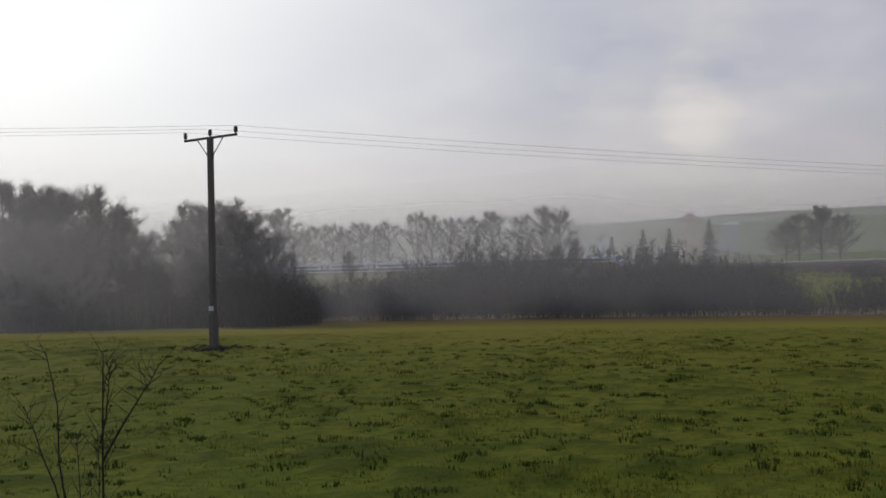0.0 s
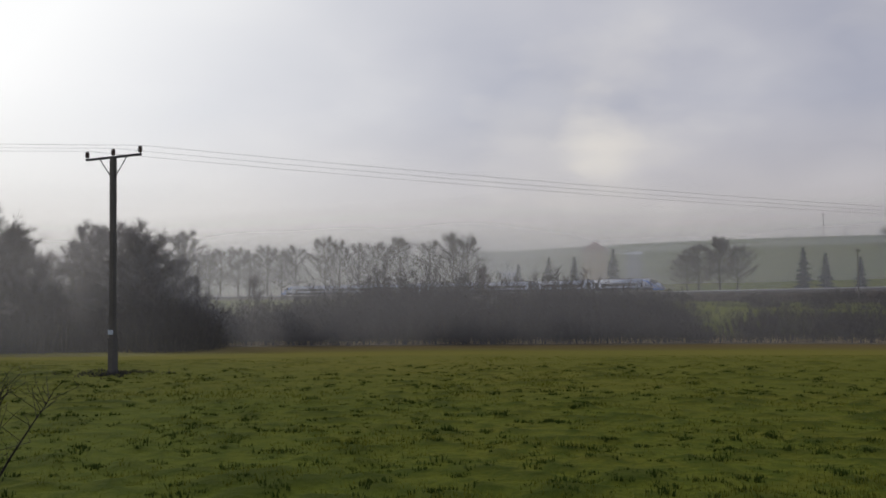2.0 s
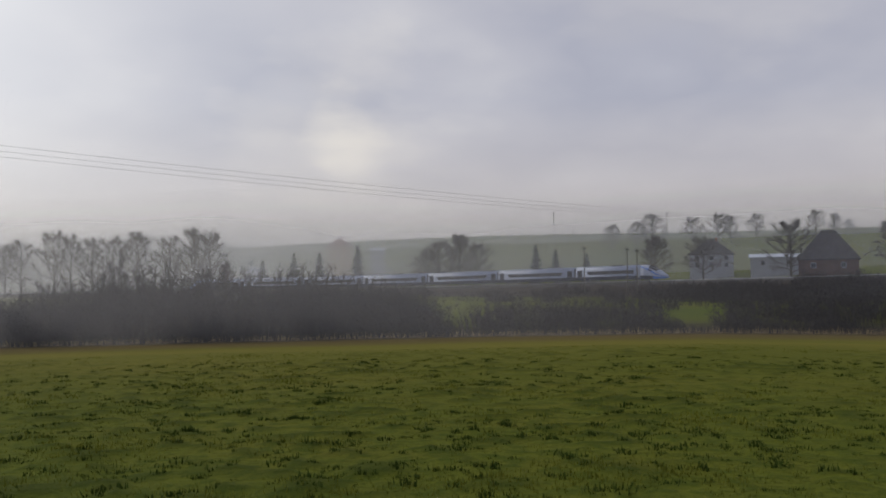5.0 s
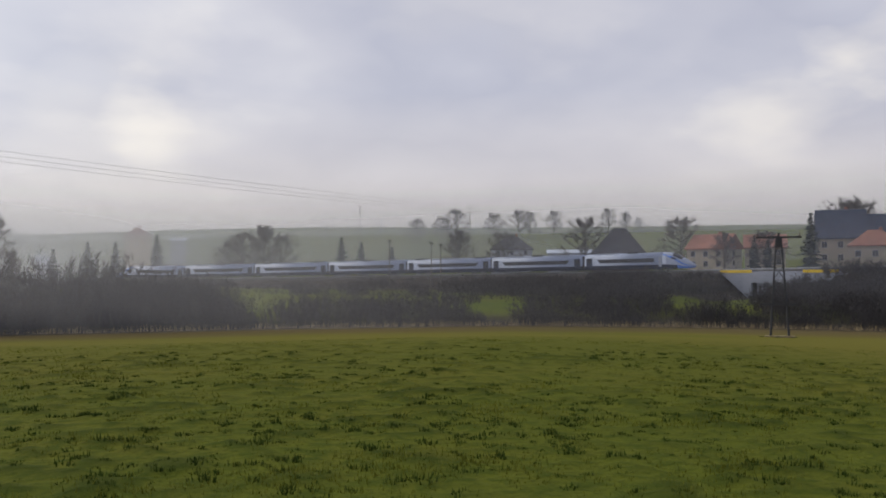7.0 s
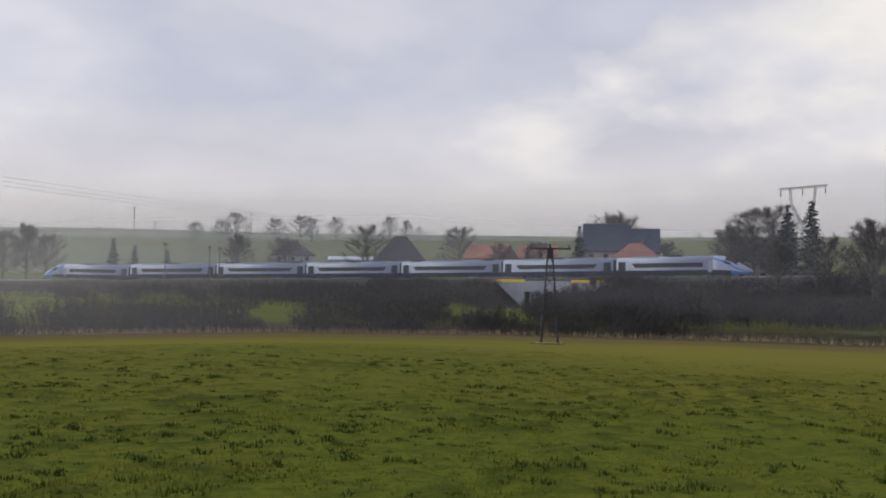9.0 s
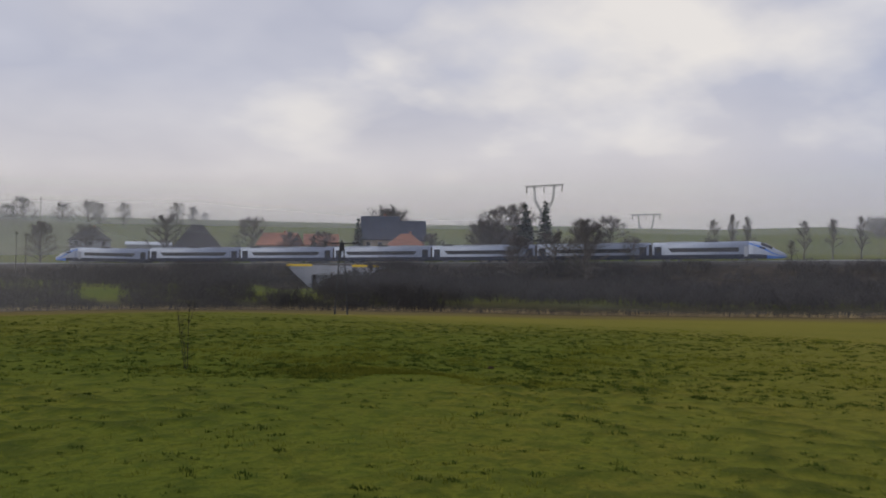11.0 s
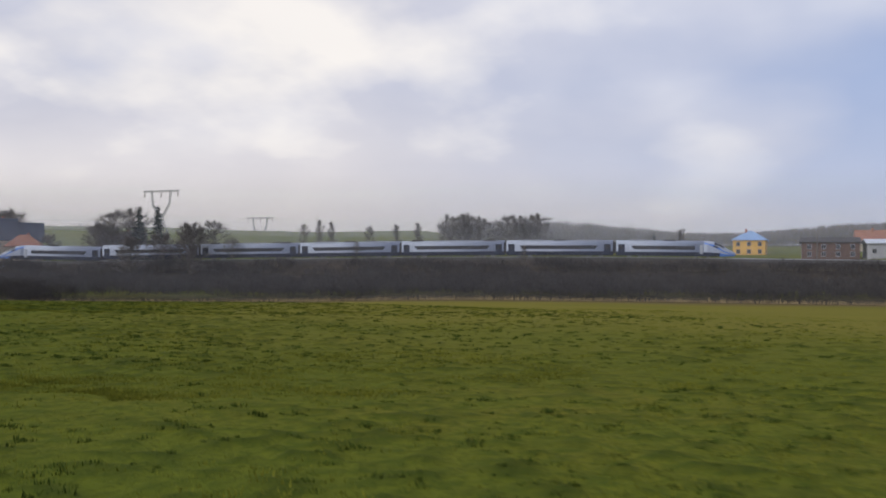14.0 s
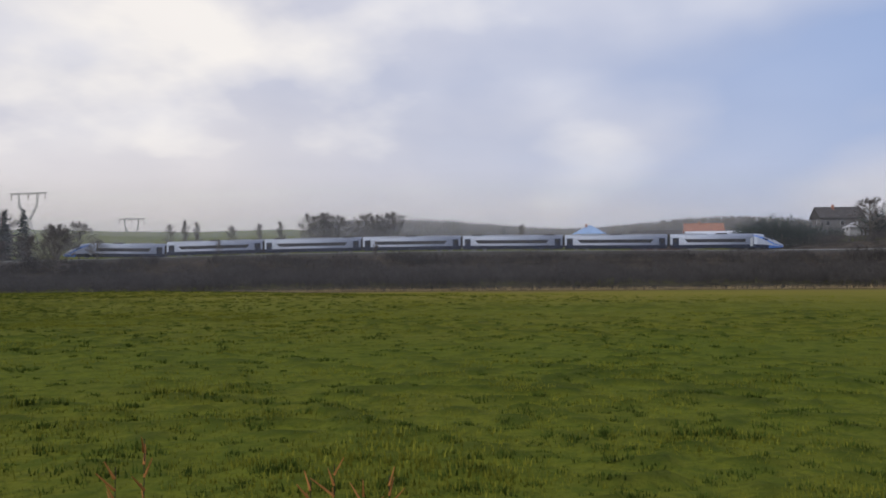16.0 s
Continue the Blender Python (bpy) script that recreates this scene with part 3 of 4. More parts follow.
def h_pole():
    x, y = 82.7, 83.5
    g = gz(x, y)
    p = thing("lattice_pole", pose(x, y, g, 0, 0, -45), "dark lattice power pole with a T crossarm on splayed feet", "utility pole")
    for s in (-1, 1):
        part("leg", Solid().tube((s * 0.98, 0, -0.3), (s * 0.72, 0, 4.2), 0.14, 0.12, 6).tube((s * 0.72, 0, 4.2), (s * 0.26, 0, 10.8), 0.11, 0.09, 6), DARKSTEEL, p)
        for i in range(5):
            z0, z1 = 3.6 + 1.4 * i, 5.0 + 1.4 * i
            w0, w1 = 0.8 - 0.09 * i * 1.2, 0.8 - 0.09 * (i + 1) * 1.2
            part("lacing", Solid().tube((-s * w0, 0, z0), (s * w1, 0, z1), 0.045, 0.045, 5), DARKSTEEL, p)
    part("tie_beam", Solid().box(-1.9, 1.9, -0.1, 0.1, 3.5, 3.75), DARKSTEEL, p)
    part("head", Solid().box(-0.3, 0.3, -0.2, 0.2, 9.9, 11.1), DARKSTEEL, p)
    part("crossarm", Solid().box(-2.4, 2.4, -0.14, 0.14, 10.9, 11.1).box(-0.12, 0.12, -0.08, 0.08, 11.1, 11.5), DARKSTEEL, p)
    for x_ in (-2.2, 0, 2.2):
        part("insulator", Solid().disc_stack(x_, 0, [(11.1, 0.05), (11.2, 0.1), (11.3, 0.06), (11.38, 0.1), (11.45, 0.04)], 8), PORCELAIN, p)
    part("footing", Solid().box(-1.6, 1.6, -0.5, 0.5, -0.4, 0.15), DRYGRASS, p, "mound of dry grass round the feet")
    return p


def wires(name, a, b, sag, label):
    c = bpy.data.curves.new(name, "CURVE")
    c.dimensions, c.bevel_depth, c.bevel_resolution = "3D", 0.0065, 1
    s = c.splines.new("POLY")
    s.points.add(24)
    a, b = Vector(a), Vector(b)
    for i, p in enumerate(s.points):
        t = i / 24
        q = a.lerp(b, t) - Vector((0, 0, sag * 4 * t * (1 - t)))
        p.co = (*q, 1)
    c.materials.append(WIRE)
    return tagged(new(name, c), label, "power line", "wires of the field line")


def v_pylon(x, y, top, width, yaw):
    g = gz(x, y)
    p = thing("power_pylon", pose(x, y, g, 0, 0, yaw), "grey lattice pylon with a wide bridge arm on a V head", "power pylon", "pylons of the high-voltage line")
    H = top - g
    waist = H - width * 0.62
    for sx in (-1, 1):
        for sy in (-1, 1):
            part("leg", Solid().tube((sx * width * 0.16, sy * width * 0.16, -0.3), (sx * 0.55, sy * 0.55, waist), 0.16, 0.11, 5), STEEL, p)
            part("head_leg", Solid().tube((sx * 0.5, sy * 0.5, waist), (sx * width * 0.24, sy * 0.35, H * 0.55 + waist * 0.45), 0.2, 0.16, 5).tube((sx * width * 0.24, sy * 0.35, H * 0.55 + waist * 0.45), (sx * width * 0.27, sy * 0.35, H), 0.16, 0.16, 5), STEEL, p)
    for i in range(7):
        z0, z1 = waist * i / 7, waist * (i + 1) / 7
        w0, w1 = width * 0.16 + (0.55 - width * 0.16) * i / 7, width * 0.16 + (0.55 - width * 0.16) * (i + 1) / 7
        br = Solid()
        for s in (-1, 1):
            br.tube((-w0, s * w0, z0), (w1, s * w1, z1), 0.07, 0.07, 4).tube((w0, s * w0, z0), (-w1, s * w1, z1), 0.07, 0.07, 4)
            br.tube((s * w0, -w0, z0), (s * w1, w1, z1), 0.07, 0.07, 4)
        part("bracing", br, STEEL, p)
    for s in (-1, 1):
        hb = Solid()
        for i in range(5):
            t0, t1 = i / 5, (i + 1) / 5
            zz = lambda t: waist + (H - waist) * 0.5 * t
            xx = lambda t: 0.5 + (width * 0.27 - 0.5) * t
            hb.tube((s * xx(t0), -0.4, zz(t0)), (s * xx(t1), 0.4, zz(t1)), 0.08, 0.08, 4)
        part("head_bracing", hb, STEEL, p)
    arm = Solid().tube((-width / 2, 0.35, H), (width / 2, 0.35, H), 0.17, 0.17, 5).tube((-width / 2, -0.35, H), (width / 2, -0.35, H), 0.17, 0.17, 5).tube((-width / 2, 0, H - 0.5), (width / 2, 0, H - 0.5), 0.1, 0.1, 5)
    for i in range(12):
        xa = -width / 2 + width * i / 12
        arm.tube((xa, -0.35, H), (xa + width / 12, 0, H - 0.5), 0.06, 0.06, 4)
    part("bridge_arm", arm, STEEL, p)
    for x_ in (-0.47, 0.0, 0.47):
        part("insulator", Solid().disc_stack(x_ * width, 0, [(H - 2.4, 0.08), (H - 2.0, 0.16), (H - 1.2, 0.16), (H - 0.6, 0.08)], 6), PORCELAIN, p)
    return p


def small_pylon(x, y, h, w):
    g = gz(x, y)
    p = thing("hill_pylon", pose(x, y, g, 0, 0, 20), "slender grey lattice mast on the hill crest", "power pylon", "masts on the hill")
    for s in (-1, 1):
        part("leg", Solid().tube((s * w / 2, 0, -0.3), (s * w * 0.16, 0, h), 0.14, 0.1, 5), STEEL, p)
    br = Solid()
    for i in range(5):
        a, b = w / 2 * (1 - 0.136 * i), w / 2 * (1 - 0.136 * (i + 1))
        br.tube((-a, 0, h * i / 5), (b, 0, h * (i + 1) / 5), 0.07, 0.07, 4)
    part("bracing", br, STEEL, p)
    part("crossarm", Solid().box(-w * 0.6, w * 0.6, -0.12, 0.12, h - 0.3, h), STEEL, p)
    return p


# ---- houses ----
def house(x, y, yaw, L, Wd, wall_h, roof_h, wall_mat, roof_mat, label, hipped=False, chimney=True, windows=3, base=None, category="house", top=None):
    g = gz(x, y) - 0.2 if base is None else base
    if top is not None:
        g = top - wall_h - roof_h - 0.2
    deep = min(-1.5, gz(x, y) - g - 0.5)
    ho = thing("house" if category == "house" else category.replace(" ", "_"), pose(x, y, g, 0, 0, yaw), label, category)
    part("wall", Solid().box(-L / 2, L / 2, -Wd / 2, Wd / 2, deep, wall_h) if hipped else Solid().box(-L / 2, L / 2, -Wd / 2, Wd / 2, deep, wall_h).add(
        [(sx * L / 2, sy * Wd / 2, wall_h) for sx in (-1, 1) for sy in (-1, 1)] + [(-L / 2, 0, wall_h + roof_h * 0.97), (L / 2, 0, wall_h + roof_h * 0.97)], [(0, 4, 1), (2, 3, 5)]), wall_mat, ho)
    o, t = 0.45, 0.22
    inset = Wd / 2 if hipped else -o
    zt = wall_h + roof_h
    drop = wall_h - o * roof_h / (Wd / 2)
    v = []
    for up in (0.0, t):
        v += [(-L / 2 - o, -Wd / 2 - o, drop + up), (L / 2 + o, -Wd / 2 - o, drop + up), (L / 2 + o, Wd / 2 + o, drop + up), (-L / 2 - o, Wd / 2 + o, drop + up),
              (-L / 2 + inset, 0, zt + up), (L / 2 - inset, 0, zt + up)]
    f = [(6, 7, 11, 10), (8, 9, 10, 11), (7, 8, 11), (9, 6, 10), (0, 4, 5, 1), (2, 5, 4, 3), (1, 5, 2), (3, 4, 0), (0, 1, 7, 6), (1, 2, 8, 7), (2, 3, 9, 8), (3, 0, 6, 9)]
    rf = part("roof", Solid().add(v, f), roof_mat, ho)
    if chimney:
        part("chimney", Solid().box(L * 0.12 - 0.3, L * 0.12 + 0.3, 0.4, 1.0, zt - 1.2, zt + 0.8), REDTILE, rf, "brick chimney")
    for side in (-1, 1):
        for i in range(windows):
            xw = -L / 2 + L * (i + 0.5) / windows
            for zc in ([wall_h * 0.5] if wall_h < 4.2 else [wall_h * 0.27, wall_h * 0.72]):
                w_ = part("window", Solid().box(xw - 0.55, xw + 0.55, side * Wd / 2 - 0.06, side * Wd / 2 + 0.06, zc - 0.65, zc + 0.65), PALEWALL, ho)
                for dx in (-0.25, 0.25):
                    part("pane", Solid().box(xw + dx - 0.22, xw + dx + 0.22, side * Wd / 2 - 0.075, side * Wd / 2 + 0.075, zc - 0.57, zc + 0.57), GLASS, w_)
        for zc in ([wall_h * 0.6] if wall_h < 4.2 else [wall_h * 0.3, wall_h * 0.75, wall_h + roof_h * 0.3]):
            if hipped and zc > wall_h:
                continue
            w_ = part("window", Solid().box(side * L / 2 - 0.06, side * L / 2 + 0.06, -0.5, 0.5, zc - 0.6, zc + 0.6), PALEWALL, ho)
            part("pane", Solid().box(side * L / 2 - 0.075, side * L / 2 + 0.075, -0.42, 0.42, zc - 0.52, zc + 0.52), GLASS, w_)
    return ho


# ---- trees and scrub ----
def spindle(out, a, b, ra, rb, sides=3):
    out.tube(a, b, ra, rb, sides)


def bare_tree(seed, height, spread, limbs, start=0.16, fine=9):
    """A leafless tree: a trunk that forks low into rising limbs, branches, and many fine twigs, on the origin."""
    rnd = random.Random(seed)
    wood = Solid()
    v, f = [], []

    def turn(d, amount):
        return (d + Vector((rnd.gauss(0, 1), rnd.gauss(0, 1), rnd.gauss(0.15, 0.8))) * amount).normalized()

    def sliver(a, b, w):
        side = (b - a).cross(Vector((rnd.uniform(-1, 1), rnd.uniform(-1, 1), rnd.uniform(-1, 1)))).normalized() * w
        o = len(v)
        v.extend([tuple(a - side), tuple(a + side), tuple(b)])
        f.append((o, o + 1, o + 2))

    def twigs(a, b, count, L):
        d = (b - a).normalized()
        for _ in range(count):
            p = a.lerp(b, rnd.random())
            t = turn(d, 0.55)
            q = p + t * L * rnd.uniform(0.6, 1.2)
            sliver(p, q, 0.016)
            for _ in range(3):
                m_ = p.lerp(q, rnd.uniform(0.25, 0.95))
                sliver(m_, m_ + turn(t, 0.5) * L * rnd.uniform(0.3, 0.55), 0.011)

    trunk = [Vector((0, 0, -0.3))]
    for i in range(8):
        trunk.append(Vector((rnd.gauss(0, 0.012) * height * (i > 1), rnd.gauss(0, 0.012) * height * (i > 1), height * 0.92 * (i + 1) / 8)))
    r0 = height * 0.021
    for i in range(8):
        wood.tube(trunk[i], trunk[i + 1], r0 * (1 - i / 8.6), r0 * (1 - (i + 1) / 8.6), 6)
    for k in range(limbs):
        t = start + (0.93 - start) * (k + rnd.random()) / limbs
        i = min(7, int(t * 8))
        p = trunk[i].lerp(trunk[i + 1], t * 8 - i)
        a = k * 2.4 + rnd.uniform(-0.5, 0.5)
        up = 0.45 + 0.6 * t
        d = Vector((math.cos(a) * spread, math.sin(a) * spread, up)).normalized()
        shape = math.sin(math.pi * min(1.0, 0.28 + 0.72 * t)) ** 0.7
        L = height * 0.42 * spread * shape * rnd.uniform(0.75, 1.15)
        r = r0 * 0.42 * (1.1 - t)
        for step in range(4):
            q = p + d * L / 4
            wood.tube(p, q, r * (1 - step / 5), r * (1 - (step + 1) / 5), 4)
            if step > 0:
                for _ in range(2):
                    e = turn(d, 0.5)
                    b = q + e * L * rnd.uniform(0.18, 0.34)
                    wood.tube(q, b, r * 0.35, r * 0.12, 3)
                    twigs(q, b, fine, height * 0.065)
            twigs(p, q, fine * 2 // 3, height * 0.075)
            p, d = q, (turn(d, 0.2) + Vector((0, 0, -0.03))).normalized()
        twigs(p - d * 0.2, p, fine, height * 0.065)
    twigs(trunk[7], trunk[8], fine * 2, height * 0.07)
    k = height / max(p[2] for p in v)
    wood.v = [(x * k, y * k, z * k) for x, y, z in wood.v]
    return wood.mesh("trunk", BARK), mesh("crown", [(x * k, y * k, z * k) for x, y, z in v], f, TWIG)


def spruce_mesh(seed, height):
    rnd = random.Random(seed)
    trunk = Solid().tube((0, 0, -0.2), (0, 0, height * 0.97), height * 0.016, 0.03, 7)
    v, f = [], []
    layers = 26
    for i in range(layers):
        t = i / layers
        z = height * (0.08 + 0.9 * t)
        R = (height * 0.17 * (1 - t) ** 0.75 + 0.15) * (1 + 0.3 * math.sin(i * 2.1 + seed))
        for j in range(11):
            a = 2 * math.pi * (j + rnd.random()) / 11
            L = R * rnd.uniform(0.7, 1.15)
            dx, dy = math.cos(a), math.sin(a)
            dz = -L * rnd.uniform(0.05, 0.5)
            z = height * (0.06 + 0.92 * (t + rnd.uniform(-0.03, 0.03)))
            for q in range(4):
                s0 = L * (0.1 + 0.22 * q)
                s1 = min(L, s0 + L * 0.42)
                w = L * 0.2 * (1 - 0.15 * q)
                tw = rnd.uniform(-0.15, 0.15)
                o = len(v)
                v += [(dx * s0 - dy * w, dy * s0 + dx * w, z + dz * s0 / L - w * 0.5 + tw), (dx * s0 + dy * w, dy * s0 - dx * w, z + dz * s0 / L - w * 0.5 - tw), (dx * s1, dy * s1, z + dz * s1 / L + 0.1), (dx * s0, dy * s0, z + dz * s0 / L + w * 0.35)]
                f += [(o, o + 3, o + 2), (o + 3, o + 1, o + 2), (o, o + 2, o + 1)]
    return trunk.mesh("trunk", BARK), mesh("crown", v, f, NEEDLE)


def scrub_mesh(seed, height, width, stems, mat=SCRUB):
    """A thicket: stems that fan out, with many fine side twigs."""
    rnd = random.Random(seed)
    wood = Solid()
    v, f = [], []
    for _ in range(stems):
        a, r = rnd.uniform(0, 6.283), width * 0.5 * math.sqrt(rnd.random())
        b = Vector((math.cos(a) * r, math.sin(a) * r, -0.3))
        h = height * rnd.uniform(0.45, 1.0) * (1 - 0.35 * (r / width * 2) ** 2)
        tip = b + Vector((rnd.gauss(0, 0.16) * h + b.x * 0.12, rnd.gauss(0, 0.16) * h + b.y * 0.12, h))
        wood.tube(b, b.lerp(tip, 0.6), 0.035, 0.018, 3)
        for _ in range(26):
            t = rnd.uniform(0.15, 1) ** 0.8
            p = b.lerp(tip, t)
            L = rnd.uniform(0.35, 1.0) * (1.25 - t * 0.6)
            d = Vector((rnd.gauss(0, 0.55), rnd.gauss(0, 0.55), rnd.uniform(0.25, 1.0))).normalized() * L
            s = d.cross(Vector((rnd.uniform(-1, 1), rnd.uniform(-1, 1), 0.1))).normalized() * 0.022
            o = len(v)
            v += [tuple(p - s), tuple(p + s), tuple(p + d)]
            f.append((o, o + 1, o + 2))
    return wood.mesh("wood", BARK), mesh("brush", v, f, mat)


BARE = [bare_tree(3, 10, 1.0, 32, 0.16, 13), bare_tree(8, 10, 0.85, 36, 0.14, 13), bare_tree(14, 10, 1.12, 34, 0.2, 13), bare_tree(17, 10, 0.92, 30, 0.12, 13)]
SLIM = [bare_tree(21, 10, 0.5, 26, 0.2, 6), bare_tree(27, 10, 0.6, 24, 0.28, 6)]
SPRUCE = [spruce_mesh(5, 10), spruce_mesh(6, 10)]
THICKET = [scrub_mesh(31 + i, 4.2, 5.5, 80) for i in range(4)]
HEDGE = [scrub_mesh(51 + i, 3.0, 7.0, 95) for i in range(4)]
made = random.Random(77)


def plant(name, meshes, x, y, top, label, category, group, parts_, wide=1.0, unit=10.0, z=None):
    g = gz(x, y) if z is None else z
    h = max(top - g, 1.0) if top is not None else unit * made.uniform(0.7, 1.15)
    k = h / unit
    w = k * wide * made.uniform(0.92, 1.08)
    ob = thing(name, Matrix.LocRotScale((x, y, g), Euler((0, 0, made.uniform(0, 6.283))), (w, w, k)), label, category, group)
    for nm, me_ in zip(parts_, made.choice(meshes)):
        part(nm, me_, None, ob)
    return ob


# broad bare trees: x, y, height of the top
for x, y, top in [(-64.8, 124.2, 16.4), (-65.6, 130.5, 16.1), (-61.9, 127.9, 16.2), (-63.1, 136.1, 15.9), (-57.2, 130, 15.7), (-57.6, 136.4, 14.8), (-57.4, 140.8, 13.3), (-56.7, 114.8, 10.4), (-53.6, 118.5, 10.2), (-58, 111.9, 9.7), (-44.9, 151.5, 15.1), (-40.5, 149.7, 12.3), (-48.1, 154.8, 14.6), (-40.3, 144.5, 13.5), (-36.5, 147.6, 9.8), (155.2, 83.3, 14.5), (-108.1, 459.5, 33), (86.5, 295.7, 18.9), (82.3, 303.1, 17.1), (90.4, 291.4, 16.5), (79.4, 306, 14.6), (140.5, 205.5, 17.4), (156.2, 188.7, 17.1), (183.8, 162, 20.3), (205, 134.5, 22)]:
    plant("bare_tree", BARE, x, y, top, "leafless broad-crowned tree in winter haze", "tree", "bare trees", ("trunk", "crown"), 1.05)
for x, y, top in [(175.6, 95.4, 15.5), (176.6, 89.7, 16.1), (170.1, 118.2, 15.4), (209.4, 33.6, 18.6), (212.2, 30.4, 19.3), (213, 26.7, 18.5), (214.4, 18.2, 18.8), (218.1, 14.5, 18.7), (218.6, 10.9, 19.2), (196.2, -119.5, 19.2)]:
    plant("bare_tree", BARE, x, y, top, "leafless roadside tree behind the railway", "tree", "bare trees", ("trunk", "crown"), 1.1)
for x, y, top in [(-97, 455.8, 23.2), (-92.4, 458.8, 24), (-83.7, 454.4, 24.4), (-69.6, 447.7, 24.7), (-55.9, 439.5, 24), (-42.5, 430.9, 27.4), (-35.8, 425.5, 25.5), (-27.4, 420.1, 23.8), (-19.4, 412.6, 24.2), (-10, 404.9, 25.8), (1.9, 395, 23.2), (10.9, 386.9, 26), (16, 380.7, 25), (-78, 451.4, 22.5), (-62.7, 443.6, 22.6), (164.2, 353.7, 24.9), (172.8, 349.6, 25.7), (177.5, 347.2, 28.8), (190.4, 340.4, 27.4), (198.7, 335.6, 28.6), (202.6, 333.2, 27.2), (210.3, 328.4, 27.6), (227.3, 316.9, 28.2), (232.6, 313, 26.6), (236.4, 310.1, 24.1), (264.2, 236.9, 21.3), (283.1, 214.1, 20.4)]:
    plant("bare_tree", BARE, x, y, top, "small leafless tree on the hill crest", "tree", "trees on the hill", ("trunk", "crown"), 1.0)
for x, y, top in [(-61.5, 153.2, 13.1), (-59.6, 153.9, 11.1), (-60.5, 164.3, 10.8), (-53.2, 159.4, 15.4), (-50.8, 158.1, 13.2), (-56.7, 149.7, 9.7), (-54, 156, 12.3), (-32.9, 146.4, 6.3), (8.5, 149.8, 7.4), (-24.8, 148, 6.1), (208.6, 73.6, 17.5), (209.9, 70.3, 16.9), (206.9, 77.6, 16.2), (208.5, 49.6, 15.9), (213.2, 44.7, 16.7), (184.3, 48, 14.4), (201.4, -29.9, 13.7)]:
    plant("slender_tree", SLIM, x, y, top, "slender leafless alder with a narrow crown", "tree", "bare trees", ("trunk", "crown"), 0.9)
for x, y, top in [(33.5, 362.5, 12.3), (43.1, 351.4, 14.4), (50.7, 342.3, 14.3), (61.6, 330.3, 16.3), (102.9, 273.4, 14.2), (106.7, 267.6, 12.4), (112.3, 258.7, 10.8), (156.2, 164.7, 11.3), (156.9, 161.3, 10.3), (160, 152.6, 15.7), (183.9, 111.7, 20.5), (173.2, 110.3, 18.9), (254.6, -17.6, 15.0333)]:
    plant("spruce", SPRUCE, x, y, top, "dark green spruce behind the railway", "tree", "spruces", ("trunk", "crown"), 1.2)

# dark trees on the embankment's near side
for x, y, top in ((164, 88, 13.5), (158.5, 93, 12.4), (168, 79, 10.6), (153, 99, 11.0)):
    plant("bare_tree", BARE, x, y, top, "dark leafless tree on the near side of the embankment", "tree", "bare trees", ("trunk", "crown"), 1.25)
for x, y, top in ((171, 46, 9.8), (173.5, 4, 9.0)):
    plant("slender_tree", SLIM, x, y, top, "slender leafless tree on the embankment", "tree", "bare trees", ("trunk", "crown"), 1.1)
# bare trees between the village houses
for x, y, top in [(187.5, 166, 21.4), (170.4, 116, 18.8), (175, 125, 15.6), (157.2, 162.5, 12.6), (166.9, 134.1, 12.1), (154.3, 172, 12.4), (130.2, 227.4, 14.5), (122.7, 238.3, 15.3)]:
    plant("bare_tree", BARE, x, y, top, "leafless tree between the village houses", "tree", "bare trees", ("trunk", "crown"), 1.2)
EVERGREEN = [scrub_mesh(71 + i, 4.0, 5.0, 120, NEEDLE) for i in range(2)]
for x, y, top in [(194.3, -91, 13.6), (195.9, -95, 14.8), (195.4, -99.5, 13.1), (194.5, -88.9, 12.2), (195, -102.8, 12.5), (195.8, -95, 14.2)] + [(209, -91, 14.8), (211, -97, 16.6), (213, -102, 16.2), (212, -106, 15.0), (214, -94, 15.8), (206, -124, 17.5), (209, -128, 19.0), (203, -126, 17.0), (205, -107, 12.8), (204, -112, 12.4), (204, -100, 12.6)]:
    plant("evergreen_bush", EVERGREEN, x, y, top, "dark evergreen bush on the rise", "bush", "evergreen bushes", ("wood", "brush"), 1.0, 4.0)

# thickets along the brook at the field's edge, higher to the left of the bridge
def along(line, step, jitter):
    for (ax, ay), (bx, by) in zip(line[:-1], line[1:]):
        L = math.hypot(bx - ax, by - ay)
        for i in range(int(L / step)):
            t = (i + made.random()) * step / L
            nx, ny = -(by - ay) / L, (bx - ax) / L
            off = made.uniform(*jitter)
            yield ax + (bx - ax) * t + nx * off, ay + (by - ay) * t + ny * off


def scrub_top(x, y):
    """How high the thicket stands along the brook."""
    a = math.degrees(math.atan2(x, y))
    return float(np.interp(a, [-40, -24, -18, -13, -11.4, -10, -8.9, -2.2, 3, 8, 12.7, 14.7, 17.5, 30, 45], [13, 13, 11, 10.5, 5.5, 5.5, 9, 11.3, 11, 10, 7.6, 5.6, 4.8, 4.8, 4.8])) * made.uniform(0.85, 1.15)


for jitter, step, kf in (((3, 9), 4.2, 0.72), ((9, 18), 4.2, 1.0), ((18, 27), 5.6, 1.08)):
    for x, y in along(EDGE[1:8], step, jitter):
        a = math.degrees(math.atan2(x, y))
        if a > 16 and made.random() < 0.3:
            continue
        h = scrub_top(x, y) * kf
        plant("thicket", THICKET, x, y, gz(x, y) + h, "dense leafless thicket along the brook", "bush", "thickets along the brook", ("wood", "brush"), min(1.3, 0.62 + 3.0 / h), 4.2)
